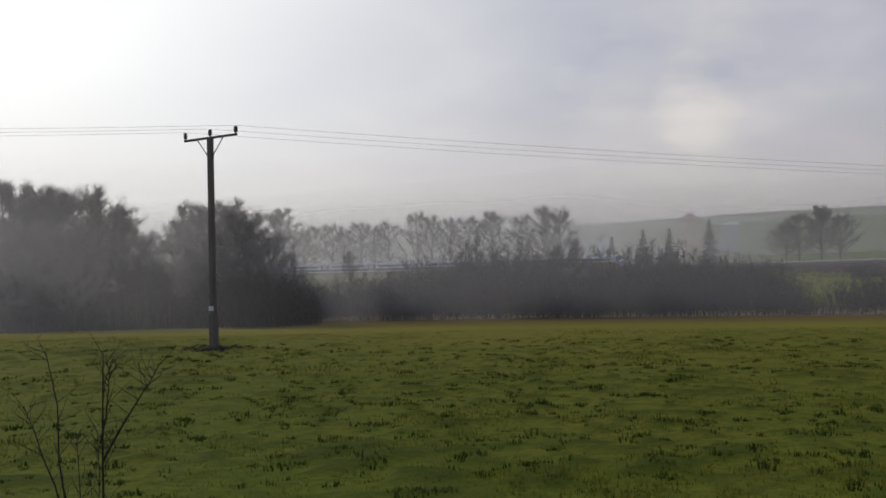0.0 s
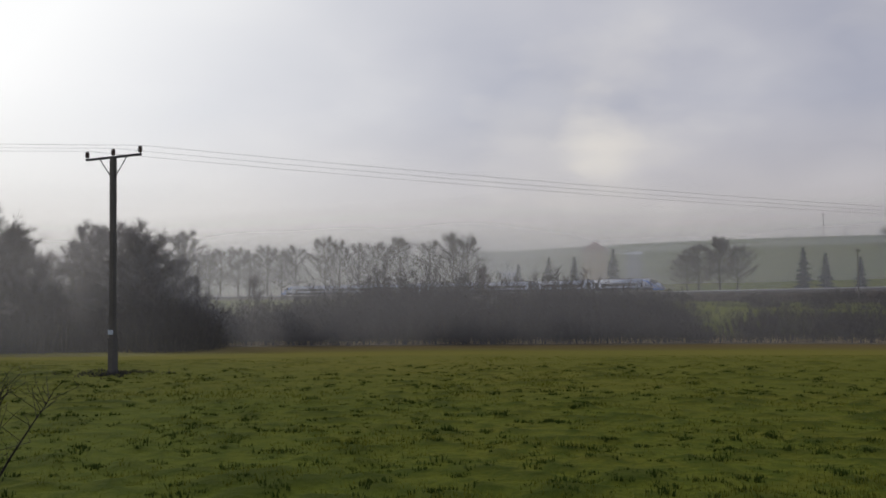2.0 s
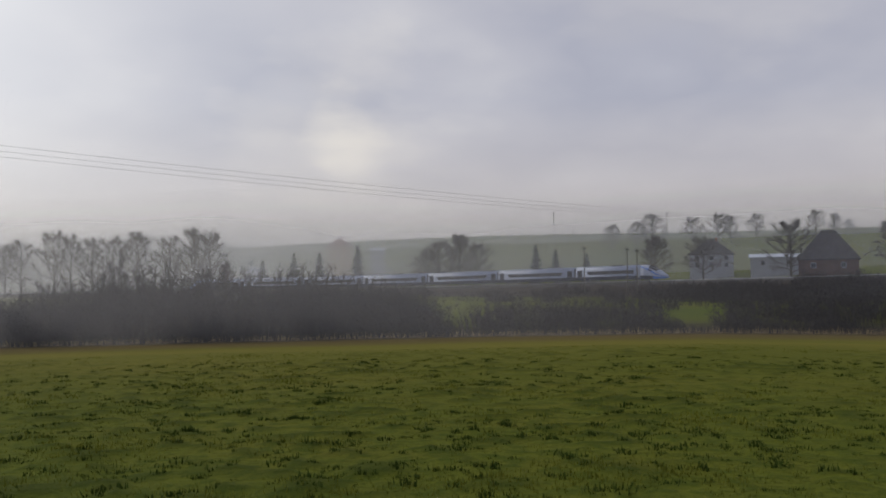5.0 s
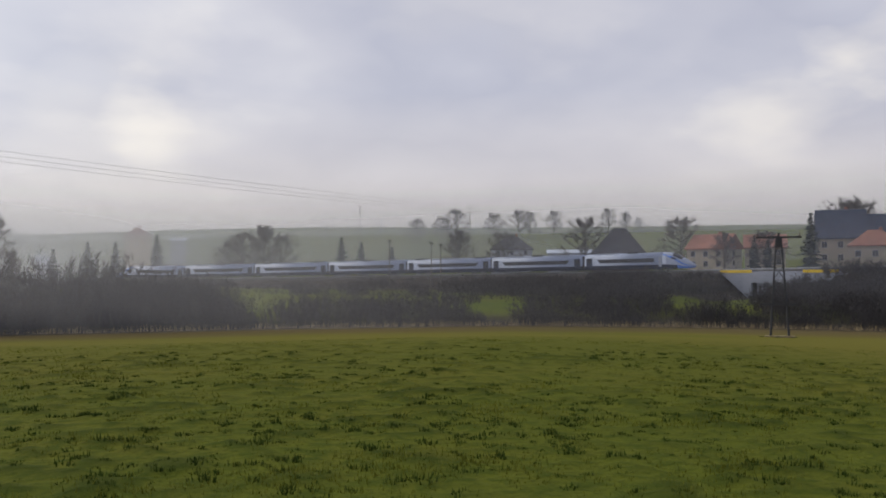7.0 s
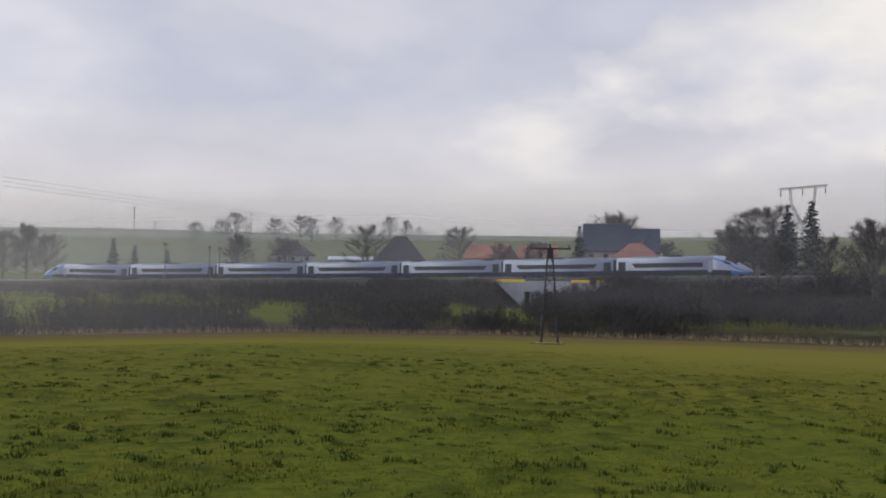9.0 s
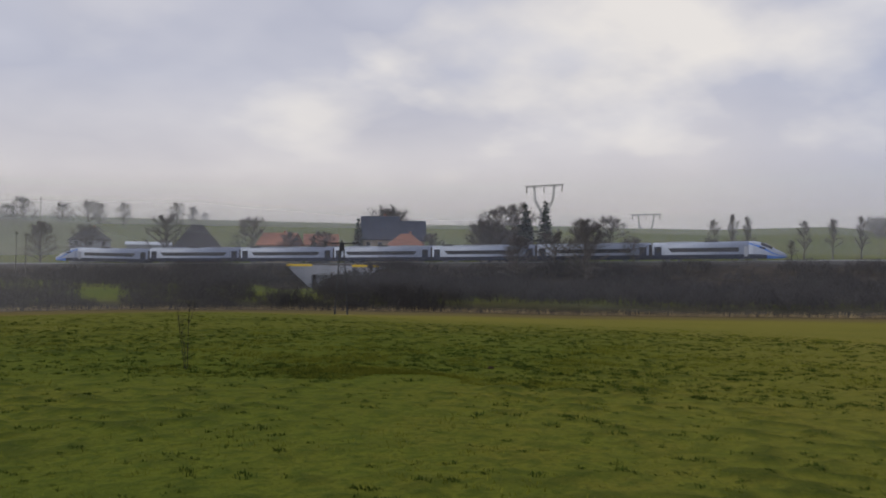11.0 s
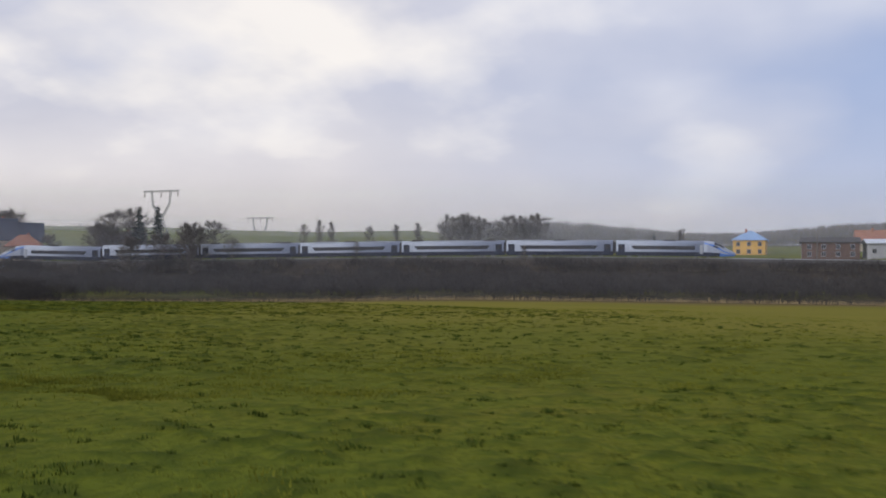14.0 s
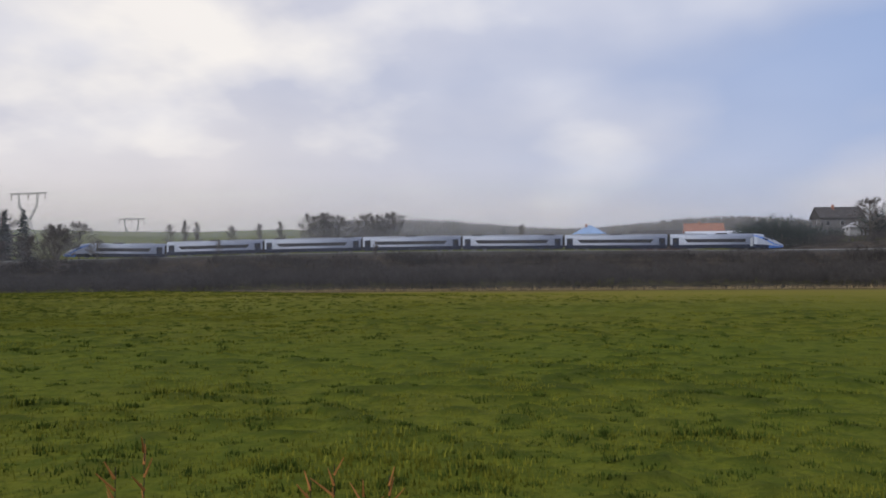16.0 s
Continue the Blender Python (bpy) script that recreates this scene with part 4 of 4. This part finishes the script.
# tall dense growth under the trees at the meadow's corner
for i in range(120):
    a = made.uniform(-31, -12)
    tall = float(np.interp(a, [-31, -25, -22, -20.3, -19.5, -17.3, -16.5, -14.5, -12.8, -12], [14, 13.5, 11.5, 8.0, 4.5, 4.5, 8.5, 9.5, 8.5, 5]))
    d = made.uniform(134, 158)
    x, y = d * math.sin(radians(a)), d * math.cos(radians(a))
    h = tall * made.uniform(0.6, 1.05)
    plant("thicket", THICKET, x, y, gz(x, y) + h, "tall dense leafless thicket under the trees", "bush", "thickets under the trees", ("wood", "brush"), 0.6 + 2.2 / h, 4.2)
# scattered thickets on the rough meadow between brook and railway
for i in range(64):
    s = made.uniform(-330, -70)
    side = made.choice((13, 16, 30, 33, 48, 60)) + made.uniform(-3, 3)
    p, _ = on_track(s, side)
    plant("thicket", THICKET, p.x, p.y, gz(p.x, p.y) + made.uniform(2.2, 4.2), "leafless thicket on the rough meadow", "bush", "thickets on the meadow", ("wood", "brush"), 1.25, 4.2)
# scrub on the embankment face
for s in np.arange(-110, 300, 6.6):
    for side in (7.5, 14.0, 21.0, 28.0, 35.0):
        if -61 < s < -31 and (side < 10 or abs(s + 46) < 9):
            continue
        p, _ = on_track(s + made.uniform(-2.6, 2.6), side + made.uniform(-2.6, 2.6))
        if made.random() < (0.6 if s < -65 else 0.92):
            low = 1.0 if side < 10 else 1.12
            plant("shrub", HEDGE, p.x, p.y, gz(p.x, p.y) + made.uniform(2.6, 4.2) * low, "bare scrub on the embankment", "bush", "scrub on the embankment", ("wood", "brush"), 1.15, 3.0)
# scrub on the rise beyond the railway
for s in np.arange(200, 305, 5.0):
    for side in (-9.0, -15.0, -21.0):
        p, _ = on_track(s + made.uniform(-2, 2), side + made.uniform(-2, 2))
        if math.hypot(p.x - 218.5, p.y + 115.4) > 9 and math.hypot(p.x - 207.9, p.y + 118.5) > 6:
            plant("shrub", HEDGE, p.x, p.y, gz(p.x, p.y) + made.uniform(1.8, 3.4), "bare scrub on the rise by a house", "bush", "scrub on the rise", ("wood", "brush"), 1.2, 3.0)
# low undergrowth under all of it
rnd = random.Random(9)
v, f = [], []
spots = []
for s in np.arange(-150, 330, 0.12):
    side = rnd.uniform(3.7, 42)
    if not (-61 < s < -35):
        spots.append(tuple(on_track(s, side)[0][:2]))
spots += [p for _ in range(14) for p in along(EDGE[1:8], 0.8, (1, 24))]
spots += [tuple(on_track(rnd.uniform(-330, -66), rnd.choice((12, 30, 46)) + rnd.gauss(0, 2.5))[0][:2]) for _ in range(2600)]
P = np.array(spots)
for (x, y), z in zip(spots, ground_z(P[:, 0], P[:, 1])):
    for _ in range(5):
        bx, by, h = x + rnd.gauss(0, 0.5), y + rnd.gauss(0, 0.5), rnd.uniform(0.5, 1.7)
        a = rnd.uniform(0, 6.283)
        w = 0.035
        o = len(v)
        v += [(bx - w * math.cos(a), by - w * math.sin(a), z - 0.3), (bx + w * math.cos(a), by + w * math.sin(a), z - 0.3), (bx + rnd.gauss(0, 0.35), by + rnd.gauss(0, 0.35), z + h)]
        f.append((o, o + 1, o + 2))
tagged(new("undergrowth", mesh("undergrowth", v, f, SCRUB)), "tangled brown undergrowth on bank and brook side", "undergrowth", kind="stuff")
# woods on the far ridge
v, f = [], []
ridge = [(330, 75), (350, 20), (356, -30), (358, -80), (352, -140), (335, -220)]
trees = [p for _ in range(9) for p in along(ridge, 0.5, (-22, 22))]
P = np.array(trees)
for (x, y), z in zip(trees, ground_z(P[:, 0], P[:, 1])):
    h = rnd.uniform(4.4, 8.2) * (0.75 + 0.25 * math.sin(y * 0.05))
    for _ in range(9):
        t = rnd.uniform(0.2, 1)
        p = Vector((x + rnd.gauss(0, 0.9), y + rnd.gauss(0, 0.9), z + h * t))
        d = Vector((rnd.gauss(0, 0.8), rnd.gauss(0, 0.8), 1.6))
        o = len(v)
        v += [tuple(p - Vector((0.22, 0.26, 0))), tuple(p + Vector((0.22, 0.26, 0))), tuple(p + d)]
        f.append((o, o + 1, o + 2))
    o = len(v)
    v += [(x - 0.15, y, z - 0.3), (x + 0.15, y + 0.1, z - 0.3), (x, y, z + h)]
    f.append((o, o + 1, o + 2))
tagged(new("ridge_wood", mesh("ridge_wood", v, f, TWIG)), "leafless woodland along the far ridge", "woodland", kind="stuff")

# ---- built things ----
road_bridge()
field_pole, tower = wood_pole(), h_pole()
line_dir = Vector((math.cos(radians(-32)), math.sin(radians(-32)), 0))
foot = Vector((-13.8, 45.0, gz(-13.8, 45.0) + 10.0))
goal = Vector((82.6, 83.4, gz(82.6, 83.4) + 11.45))
t_dir = Vector((math.cos(radians(-45)), math.sin(radians(-45)), 0))
before = foot + Vector((-78, -30, 0.4))
for o, q in ((-1.7, -2.2), (0, 0), (1.7, 2.2)):
    wires("wire", foot + line_dir * o, goal + t_dir * q, 0.9, "thin overhead wire sagging between two poles")
    wires("wire", before + line_dir * o, foot + line_dir * o, 0.9, "thin overhead wire sagging between two poles")
v_pylon(253, 156.5, 30.2, 16.0, 83)
v_pylon(357, 172.5, 25.6, 14.5, 83)
for x, y, h, w in ((87.4, 411, 7.5, 2.6), (104.7, 417, 5.2, 1.2), (149, 414, 6.0, 1.2), (170, 405, 6.5, 1.2)):
    small_pylon(x, y, h, w)


def line_pole(x, y, top, label="dark wooden power pole with a short crossarm"):
    g = gz(x, y)
    p = thing("power_pole", pose(x, y, g, 0, 0, 30), label, "utility pole", "village power poles")
    part("post", Solid().tube((0, 0, -0.4), (0, 0, top - g), 0.15, 0.11, 8), POLE, p)
    part("crossarm", Solid().box(-0.9, 0.9, -0.07, 0.07, top - g - 0.7, top - g - 0.55), DARKSTEEL, p)
    for x_ in (-0.8, 0.0, 0.8):
        part("insulator", Solid().disc_stack(x_, 0, [(top - g - 0.55, 0.04), (top - g - 0.45, 0.08), (top - g - 0.3, 0.05)], 6), PORCELAIN, p)


for x, y, top in ((99, 229.6, 11.7), (108.3, 225.1, 11.2), (110.4, 224.1, 10.8), (133, 334.6, 27.4), (168.5, 318.2, 26.5), (191.5, -31.6, 13.3), (188, 20, 12), (190, -62, 12)):
    line_pole(x, y, top)

house(151, 259, -30, 12, 10, 4.4, 3.8, PALEWALL, DARKROOF, "small pale house with a dark hipped roof", True, top=14.2)
house(160, 241, -33, 13, 6, 3.0, 0.8, PALEWALL, SHEET, "low pale garage with a sheet roof", False, False, 2, top=9.7)
house(149.6, 204, -37, 13, 10, 3.6, 6.2, BARNWOOD, DARKROOF, "dark barn with a steep roof", True, False, 2, category="barn", top=14.1)
house(159, 180.5, -70, 9.5, 8, 5.0, 3.0, PLASTER, REDTILE, "cream house with a red tile roof", top=11.9)
house(174, 180, -44, 9, 8, 4.8, 2.8, PLASTER, REDTILE, "house with a weathered red roof among trees", top=12.0)
house(174.3, 157.9, -48, 9.6, 10, 6.0, 5.8, PLASTER, SLATE, "large cream house with a steep slate-blue roof", windows=3, top=16.6)
house(179.9, 151.7, -48, 6.8, 9, 5.6, 5.0, PLASTER, SLATE, "lower slate-roofed wing beside a large cream house", windows=2, chimney=False, top=15.5)
house(168.5, 144, -48, 9.5, 7, 3.6, 2.8, PLASTER, REDTILE, "low cream cottage with a red hipped roof", True, top=11.6)
house(176.5, 118, -56, 12, 9, 4.4, 4.4, PLASTER, DARKROOF, "brown house with a dark gabled roof", top=12.6)
house(190, 128, -56, 9, 6, 2.6, 0.8, PALEWALL, SHEET, "long low shed with a pale sheet roof", False, False, 3, top=10.5)
house(31.4, 372, -10, 4.0, 4.0, 3.0, 1.2, PALEWALL, SHEET, "small shed with a shining pale roof", False, False, 1, category="shed", top=9.4)
house(71.3, 424, -10, 10, 9, 5.4, 3.2, OCHRE, REDTILE, "ochre house with a red roof on the slope", True, top=22.4)
house(85, 411, -12, 6, 5, 2.8, 0.7, PALEWALL, SHEET, "low building with a bright sheet roof", False, False, 2, top=17.6)
# village beyond the railway's far bend
house(249, -46, 86, 9, 8, 4.8, 2.4, OCHRE, BLUEROOF, "yellow house with a light blue hipped roof", True, top=14.6)
house(223, -66.5, 90, 14, 9, 4.2, 1.2, BARNWOOD, DARKROOF, "long dark brown barn", False, False, 4, top=11.9, category="barn")
house(222.5, -83, 93, 16, 9, 4.0, 1.0, PALEWALL, SHEET, "long pale blue shed with a sheet roof", False, False, 5, top=11.4, category="shed")
house(266, -82, 93, 12, 8, 3.6, 3.0, PLASTER, REDTILE, "house with an orange tile roof", top=15.3)
house(218.5, -115.4, 100, 11.7, 8, 3.2, 2.8, DIMWALL, DARKROOF, "grey house with a dark slate roof on a rise", top=17.4)
house(207.9, -118.5, 100, 5, 4, 1.4, 1.2, PALEWALL, PALEWALL, "small white tent-roofed shed", True, False, 0, top=12.9, category="shed")


# ---- near growth ----
def sapling():
    sx, sy = -3.55, 8.3
    g = gz(sx, sy)
    p = thing("sapling", pose(sx, sy, g), "bare sapling with thin upright twigs in the meadow", "sapling")
    rnd = random.Random(5)
    # each branch: foot, tip and thickness
    for a, c, r in (((0.0, 0, -0.1), (0.05, 0.0, 2.66), 0.02), ((0.03, 0, 1.75), (0.50, 0.1, 2.56), 0.013), ((-0.1, 0, -0.1), (-0.50, 0.1, 2.68), 0.016), ((-0.16, 0.02, 0.9), (-0.60, -0.1, 2.24), 0.012),
                    ((-0.06, 0, -0.1), (-0.24, 0.1, 1.98), 0.011), ((-0.03, 0.03, -0.1), (-0.1, 0.2, 1.98), 0.010), ((0.01, 0, 1.9), (0.10, 0.05, 2.6), 0.009)):
        s = Solid()
        a, c = Vector(a), Vector(c)
        p0 = a
        for i in range(6):
            b = a.lerp(c, (i + 1) / 6) + Vector((rnd.gauss(0, 0.012), rnd.gauss(0, 0.012), 0)) * (i < 5)
            s.tube(p0, b, r * (1 - 0.13 * i), r * (0.87 - 0.13 * i), 5)
            for _ in range(7 if i > 3 else 2):
                e = p0.lerp(b, rnd.random())
                g_ = e + Vector((rnd.gauss(0, 0.1), rnd.gauss(0, 0.1), rnd.uniform(0.05, 0.2)))
                s.tube(e, g_, 0.0035, 0.002, 3)
                s.tube(g_, g_ + Vector((rnd.gauss(0, 0.05), rnd.gauss(0, 0.05), 0.07)), 0.002, 0.001, 3)
            p0 = b
        part("branch", s, DARKBARK, p)


sapling()


def blades(name, places, mat, label, category, low, high, width, fan, per):
    """Many blades in one sheet; places are x, y, size."""
    rnd = random.Random(11)
    v, f = [], []
    P = np.array(places)
    zs = ground_z(P[:, 0], P[:, 1]) + hummocks(P[:, 0], P[:, 1]) * ease(60, 100, signed_far(P[:, 0], P[:, 1], EDGE))
    for (x, y, k), z in zip(places, zs):
        for _ in range(per):
            a = rnd.uniform(0, 6.283)
            r = rnd.random() ** 0.5 * 0.16 * k * fan
            h = rnd.uniform(low, high) * k
            bx, by = x + math.cos(a) * r, y + math.sin(a) * r
            lean = rnd.uniform(0.2, 0.9) * h * 0.6
            tx, ty = bx + math.cos(a) * lean, by + math.sin(a) * lean
            wx, wy = -math.sin(a) * width * k, math.cos(a) * width * k
            o = len(v)
            v += [(bx - wx, by - wy, z - 0.02), (bx + wx, by + wy, z - 0.02), (tx, ty, z + h)]
            f.append((o, o + 1, o + 2))
    return tagged(new(name, mesh(name, v, f, mat)), label, category, kind="stuff")


rnd = random.Random(42)
spots = []
for cx, cy, a0, a1, count in ((0, 0, -40, 165, 36000), (-40, -34, 0, 150, 20000), (-78, -66, 20, 130, 20000)):
    for _ in range(count):
        a, d = radians(rnd.uniform(a0, a1)), 2 + 62 * rnd.random() ** 1.25
        x, y = cx + d * math.sin(a), cy + d * math.cos(a)
        q = noise.noise((x * 0.35, y * 0.35, 0.0)) + 0.6 * noise.noise((x * 0.09, y * 0.09, 4.0))
        if q > rnd.uniform(-0.5, 0.35):
            spots.append((x, y, rnd.uniform(0.45, 0.9) + max(0.0, q) * 0.8))
blades("grass_tuft", spots, TUFT, "short uneven tufts of meadow grass", "grass", 0.035, 0.10, 0.015, 2.0, 9)
# rank dark tussocks, standing singly and in loose groups
spots = []
rank = random.Random(43)
for cx, cy, a0, a1, count in ((0, 0, -40, 165, 12000), (-34, -30, 0, 150, 5500), (-76, -66, 20, 130, 6000)):
    for _ in range(count):
        a, d = radians(rank.uniform(a0, a1)), 3 + 48 * rank.random()
        x, y = cx + d * math.sin(a), cy + d * math.cos(a)
        q = noise.noise((x * 0.5, y * 0.5, 2.0)) + 0.7 * noise.noise((x * 0.12, y * 0.12, 7.0))
        if q < rank.uniform(-0.9, 0.8):
            continue
        size = rank.choice((0.4, 0.45, 0.5, 0.55, 0.6, 0.7, 0.9))
        for _ in range(1 + int(size * 4)):
            spots.append((x + rank.gauss(0, 0.17) * size, y + rank.gauss(0, 0.17) * size, size * rank.uniform(0.7, 1.2)))
blades("tussock", spots, material("rank_grass", (0.044, 0.066, 0.012), 0.9, vary=0.5, scale=1, spec=0.04, island=True), "dark rank tussocks in the meadow", "grass", 0.05, 0.13, 0.022, 1.2, 10)
def soil_mound(x, y, wide, high):
    q = random.Random(int(x * 10))
    g = gz(x, y) + float(hummocks(np.array([x]), np.array([y]))[0])
    v, f = [(x, y, g + high)], []
    for k_ in range(1, 4):
        for i in range(12):
            a = 2 * math.pi * i / 12
            r = wide * k_ / 3 * q.uniform(0.8, 1.2)
            v.append((x + r * math.cos(a), y + r * math.sin(a), g + high * (1 - (k_ / 3) ** 2) * q.uniform(0.6, 1.3) - (0.08 if k_ == 3 else 0)))
    f += [(0, 1 + i, 1 + (i + 1) % 12) for i in range(12)]
    f += [(1 + 12 * k_ + i, 13 + 12 * k_ + i, 13 + 12 * k_ + (i + 1) % 12, 1 + 12 * k_ + (i + 1) % 12) for k_ in range(2) for i in range(12)]
    tagged(new("soil_mound", mesh("soil_mound", v, f, SOIL)), "low heap of dark bare soil in the grass", "soil", "soil heaps in the meadow")


SOIL = material("bare_soil", (0.030, 0.021, 0.014), 0.95, vary=0.4, scale=3, bump=0.6, spec=0.05)
for x, y, wide, high in ((-18.5, -10.4, 0.32, 0.11), (-18.2, -10.5, 0.24, 0.08), (-19.0, -10.5, 0.2, 0.07), (5.5, 0.2, 0.2, 0.07)):
    soil_mound(x, y, wide, high)
# rank brown grass round the feet of the two poles
spots = [(px_ + rank.gauss(0, 0.9), py_ + rank.gauss(0, 0.9), rank.uniform(0.7, 1.1)) for px_, py_ in ((-13.8, 45.0), (82.7, 83.5)) for _ in range(90)]
blades("rank_ring", spots, SCRUB, "dark rank grass round the feet of the poles", "grass", 0.08, 0.22, 0.02, 1.5, 8)
# pale dry reeds along the field's edge
spots = [(x, y, rnd.uniform(0.8, 1.6)) for x, y in along(EDGE[1:], 0.22, (-1.0, 3.5))]
blades("dry_reed", spots, DRYGRASS, "pale dry grass and reeds along the brook", "dry grass", 0.3, 0.8, 0.03, 2.5, 6)


def stalk(x, y, h):
    g = gz(x, y)
    p = thing("dry_stalk", pose(x, y, g), "dry orange-brown grass stalk", "weed", "dry stalks by the path")
    q = random.Random(int(x * 100))
    part("stem", Solid().tube((0, 0, -0.05), (0.06, 0, h), 0.005, 0.003, 5), DARKBARK, p)
    for i in range(6):
        z = h * (0.70 + 0.05 * i)
        d = Vector((q.gauss(0, 0.07), q.gauss(0, 0.07), 0.11))
        part("frond", Solid().tube((0.05, 0, z), Vector((0.05, 0, z)) + d, 0.010, 0.003, 4), PLUME, p, "feathery orange-brown frond")


PLUME = material("orange_plume", (0.30, 0.13, 0.035), 0.9, vary=0.3, scale=4)
for x, y, h in [(-71.04, -61.9, 1.52), (-71.15, -61.77, 1.37), (-70.63, -62.96, 1.31), (-70.7, -62.83, 1.22), (-70.55, -63.29, 1.23), (-70.6, -63.14, 1.17)]:
    stalk(x, y, h)

# ---- mist: translucent sheets in place of hazy air ----
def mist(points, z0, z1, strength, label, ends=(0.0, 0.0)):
    """A thin upright curved sheet, partly see-through, added to stand in for ground mist or smoke; it thins out
    upwards.
    """
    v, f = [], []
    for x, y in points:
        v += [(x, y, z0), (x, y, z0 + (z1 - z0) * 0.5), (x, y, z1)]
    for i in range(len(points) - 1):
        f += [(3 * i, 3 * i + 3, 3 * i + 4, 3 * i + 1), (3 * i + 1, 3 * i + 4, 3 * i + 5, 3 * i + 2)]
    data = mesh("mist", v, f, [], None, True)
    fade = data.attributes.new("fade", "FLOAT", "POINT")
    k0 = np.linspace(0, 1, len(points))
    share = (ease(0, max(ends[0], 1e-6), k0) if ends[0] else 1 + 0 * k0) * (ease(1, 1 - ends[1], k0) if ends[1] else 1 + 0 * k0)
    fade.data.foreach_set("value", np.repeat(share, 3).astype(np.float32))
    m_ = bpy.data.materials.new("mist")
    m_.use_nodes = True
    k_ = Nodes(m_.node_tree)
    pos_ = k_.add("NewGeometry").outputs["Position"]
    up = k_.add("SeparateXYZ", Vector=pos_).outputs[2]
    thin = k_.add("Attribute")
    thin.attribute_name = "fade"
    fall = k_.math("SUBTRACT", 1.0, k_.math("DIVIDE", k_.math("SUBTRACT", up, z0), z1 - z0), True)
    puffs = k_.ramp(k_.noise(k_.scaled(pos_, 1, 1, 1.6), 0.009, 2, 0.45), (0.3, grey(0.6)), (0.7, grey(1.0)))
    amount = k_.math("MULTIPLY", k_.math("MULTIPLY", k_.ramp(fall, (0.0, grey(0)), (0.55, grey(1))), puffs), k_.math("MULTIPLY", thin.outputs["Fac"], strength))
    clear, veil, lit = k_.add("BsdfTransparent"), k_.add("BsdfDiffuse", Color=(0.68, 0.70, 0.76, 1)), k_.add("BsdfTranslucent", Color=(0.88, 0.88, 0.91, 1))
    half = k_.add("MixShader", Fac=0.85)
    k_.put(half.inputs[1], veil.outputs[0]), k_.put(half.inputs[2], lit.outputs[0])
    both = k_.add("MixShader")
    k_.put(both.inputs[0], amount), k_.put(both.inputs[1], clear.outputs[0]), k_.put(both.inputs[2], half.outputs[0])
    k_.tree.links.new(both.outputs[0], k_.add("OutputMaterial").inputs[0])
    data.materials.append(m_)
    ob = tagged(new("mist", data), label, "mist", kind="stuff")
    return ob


def beside(s0, s1, side):
    """A line that keeps its distance from the railway."""
    return [tuple(on_track(s, side)[0][:2]) for s in np.linspace(s0, s1, 60)]


# added sheets: each pales what stands behind it, as hazy air would
mist([(-185, 132), (-132, 121), (-88, 109), (-63, 102), (-42, 98), (-26, 96), (-12, 95)], -6, 24, 0.44, "translucent sheet standing in for winter haze before the trees", (0.0, 0.6))
mist([(x, y - 3.0) for x, y in EDGE[:8]], -8, 22, 0.27, "translucent sheet standing in for winter haze over the brook", (0.0, 0.85))
mist([(x, y + 36) for x, y in EDGE[:6]], -6, 24, 0.5, "translucent sheet standing in for winter haze behind the brook", (0.0, 0.8))
mist(beside(-75, 300, 43.0), -8, 16, 0.10, "translucent sheet standing in for winter haze along the field edge", (0.1, 0.7))
mist(beside(-640, 560, 4.8), -6, 20, 0.16, "translucent sheet standing in for winter haze along the railway", (0.0, 0.62))
mist(beside(-640, 560, -7.0), -4, 26, 0.19, "translucent sheet standing in for winter haze beyond the railway", (0.0, 0.75))
mist(beside(-640, -150, -10.5), -4, 40, 0.80, "translucent sheet standing in for drifting grey smoke and mist behind the trees", (0.0, 0.42))
mist(beside(-640, 560, -60.0), 0, 36, 0.36, "translucent sheet standing in for winter haze before the hill", (0.0, 0.7))
mist(beside(-640, 560, -140.0), 4, 40, 0.5, "translucent sheet standing in for winter haze over the hillside", (0.0, 0.7))


# ---- what moves ----
def motions():
    times = [0.5 * i for i in range(33)]
    tt, ss_ = [a for a, b in TAIL], [b for a, b in TAIL]
    clock = np.arange(-1, 17.01, 0.05)
    tail = smooth(np.interp(clock, tt, ss_) + np.interp(clock, [4, 6.5, 8, 9, 11.5, 14, 16], [0, 1.0, 2.5, 3.0, 3.6, 6.0, 4.0]), 8)
    for i, car in enumerate(cars):
        rows = []
        for t in times:
            s = float(np.interp(t, clock, tail)) + MIDDLES[i]
            a, b = on_track(s - 8.5)[0], on_track(s + 8.5)[0]
            c = (a + b) / 2
            h = math.degrees(math.atan2(b.x - a.x, b.y - a.y))
            climb = math.degrees(math.atan2(b.z - a.z, (b - a).length))
            rows.append((t, pose(c.x, c.y, c.z, 0, 0, 90 - h) @ pose(0, 0, 0, 0, -climb, 180 if i == 0 else 0)))
        walk(car, rows)


motions()
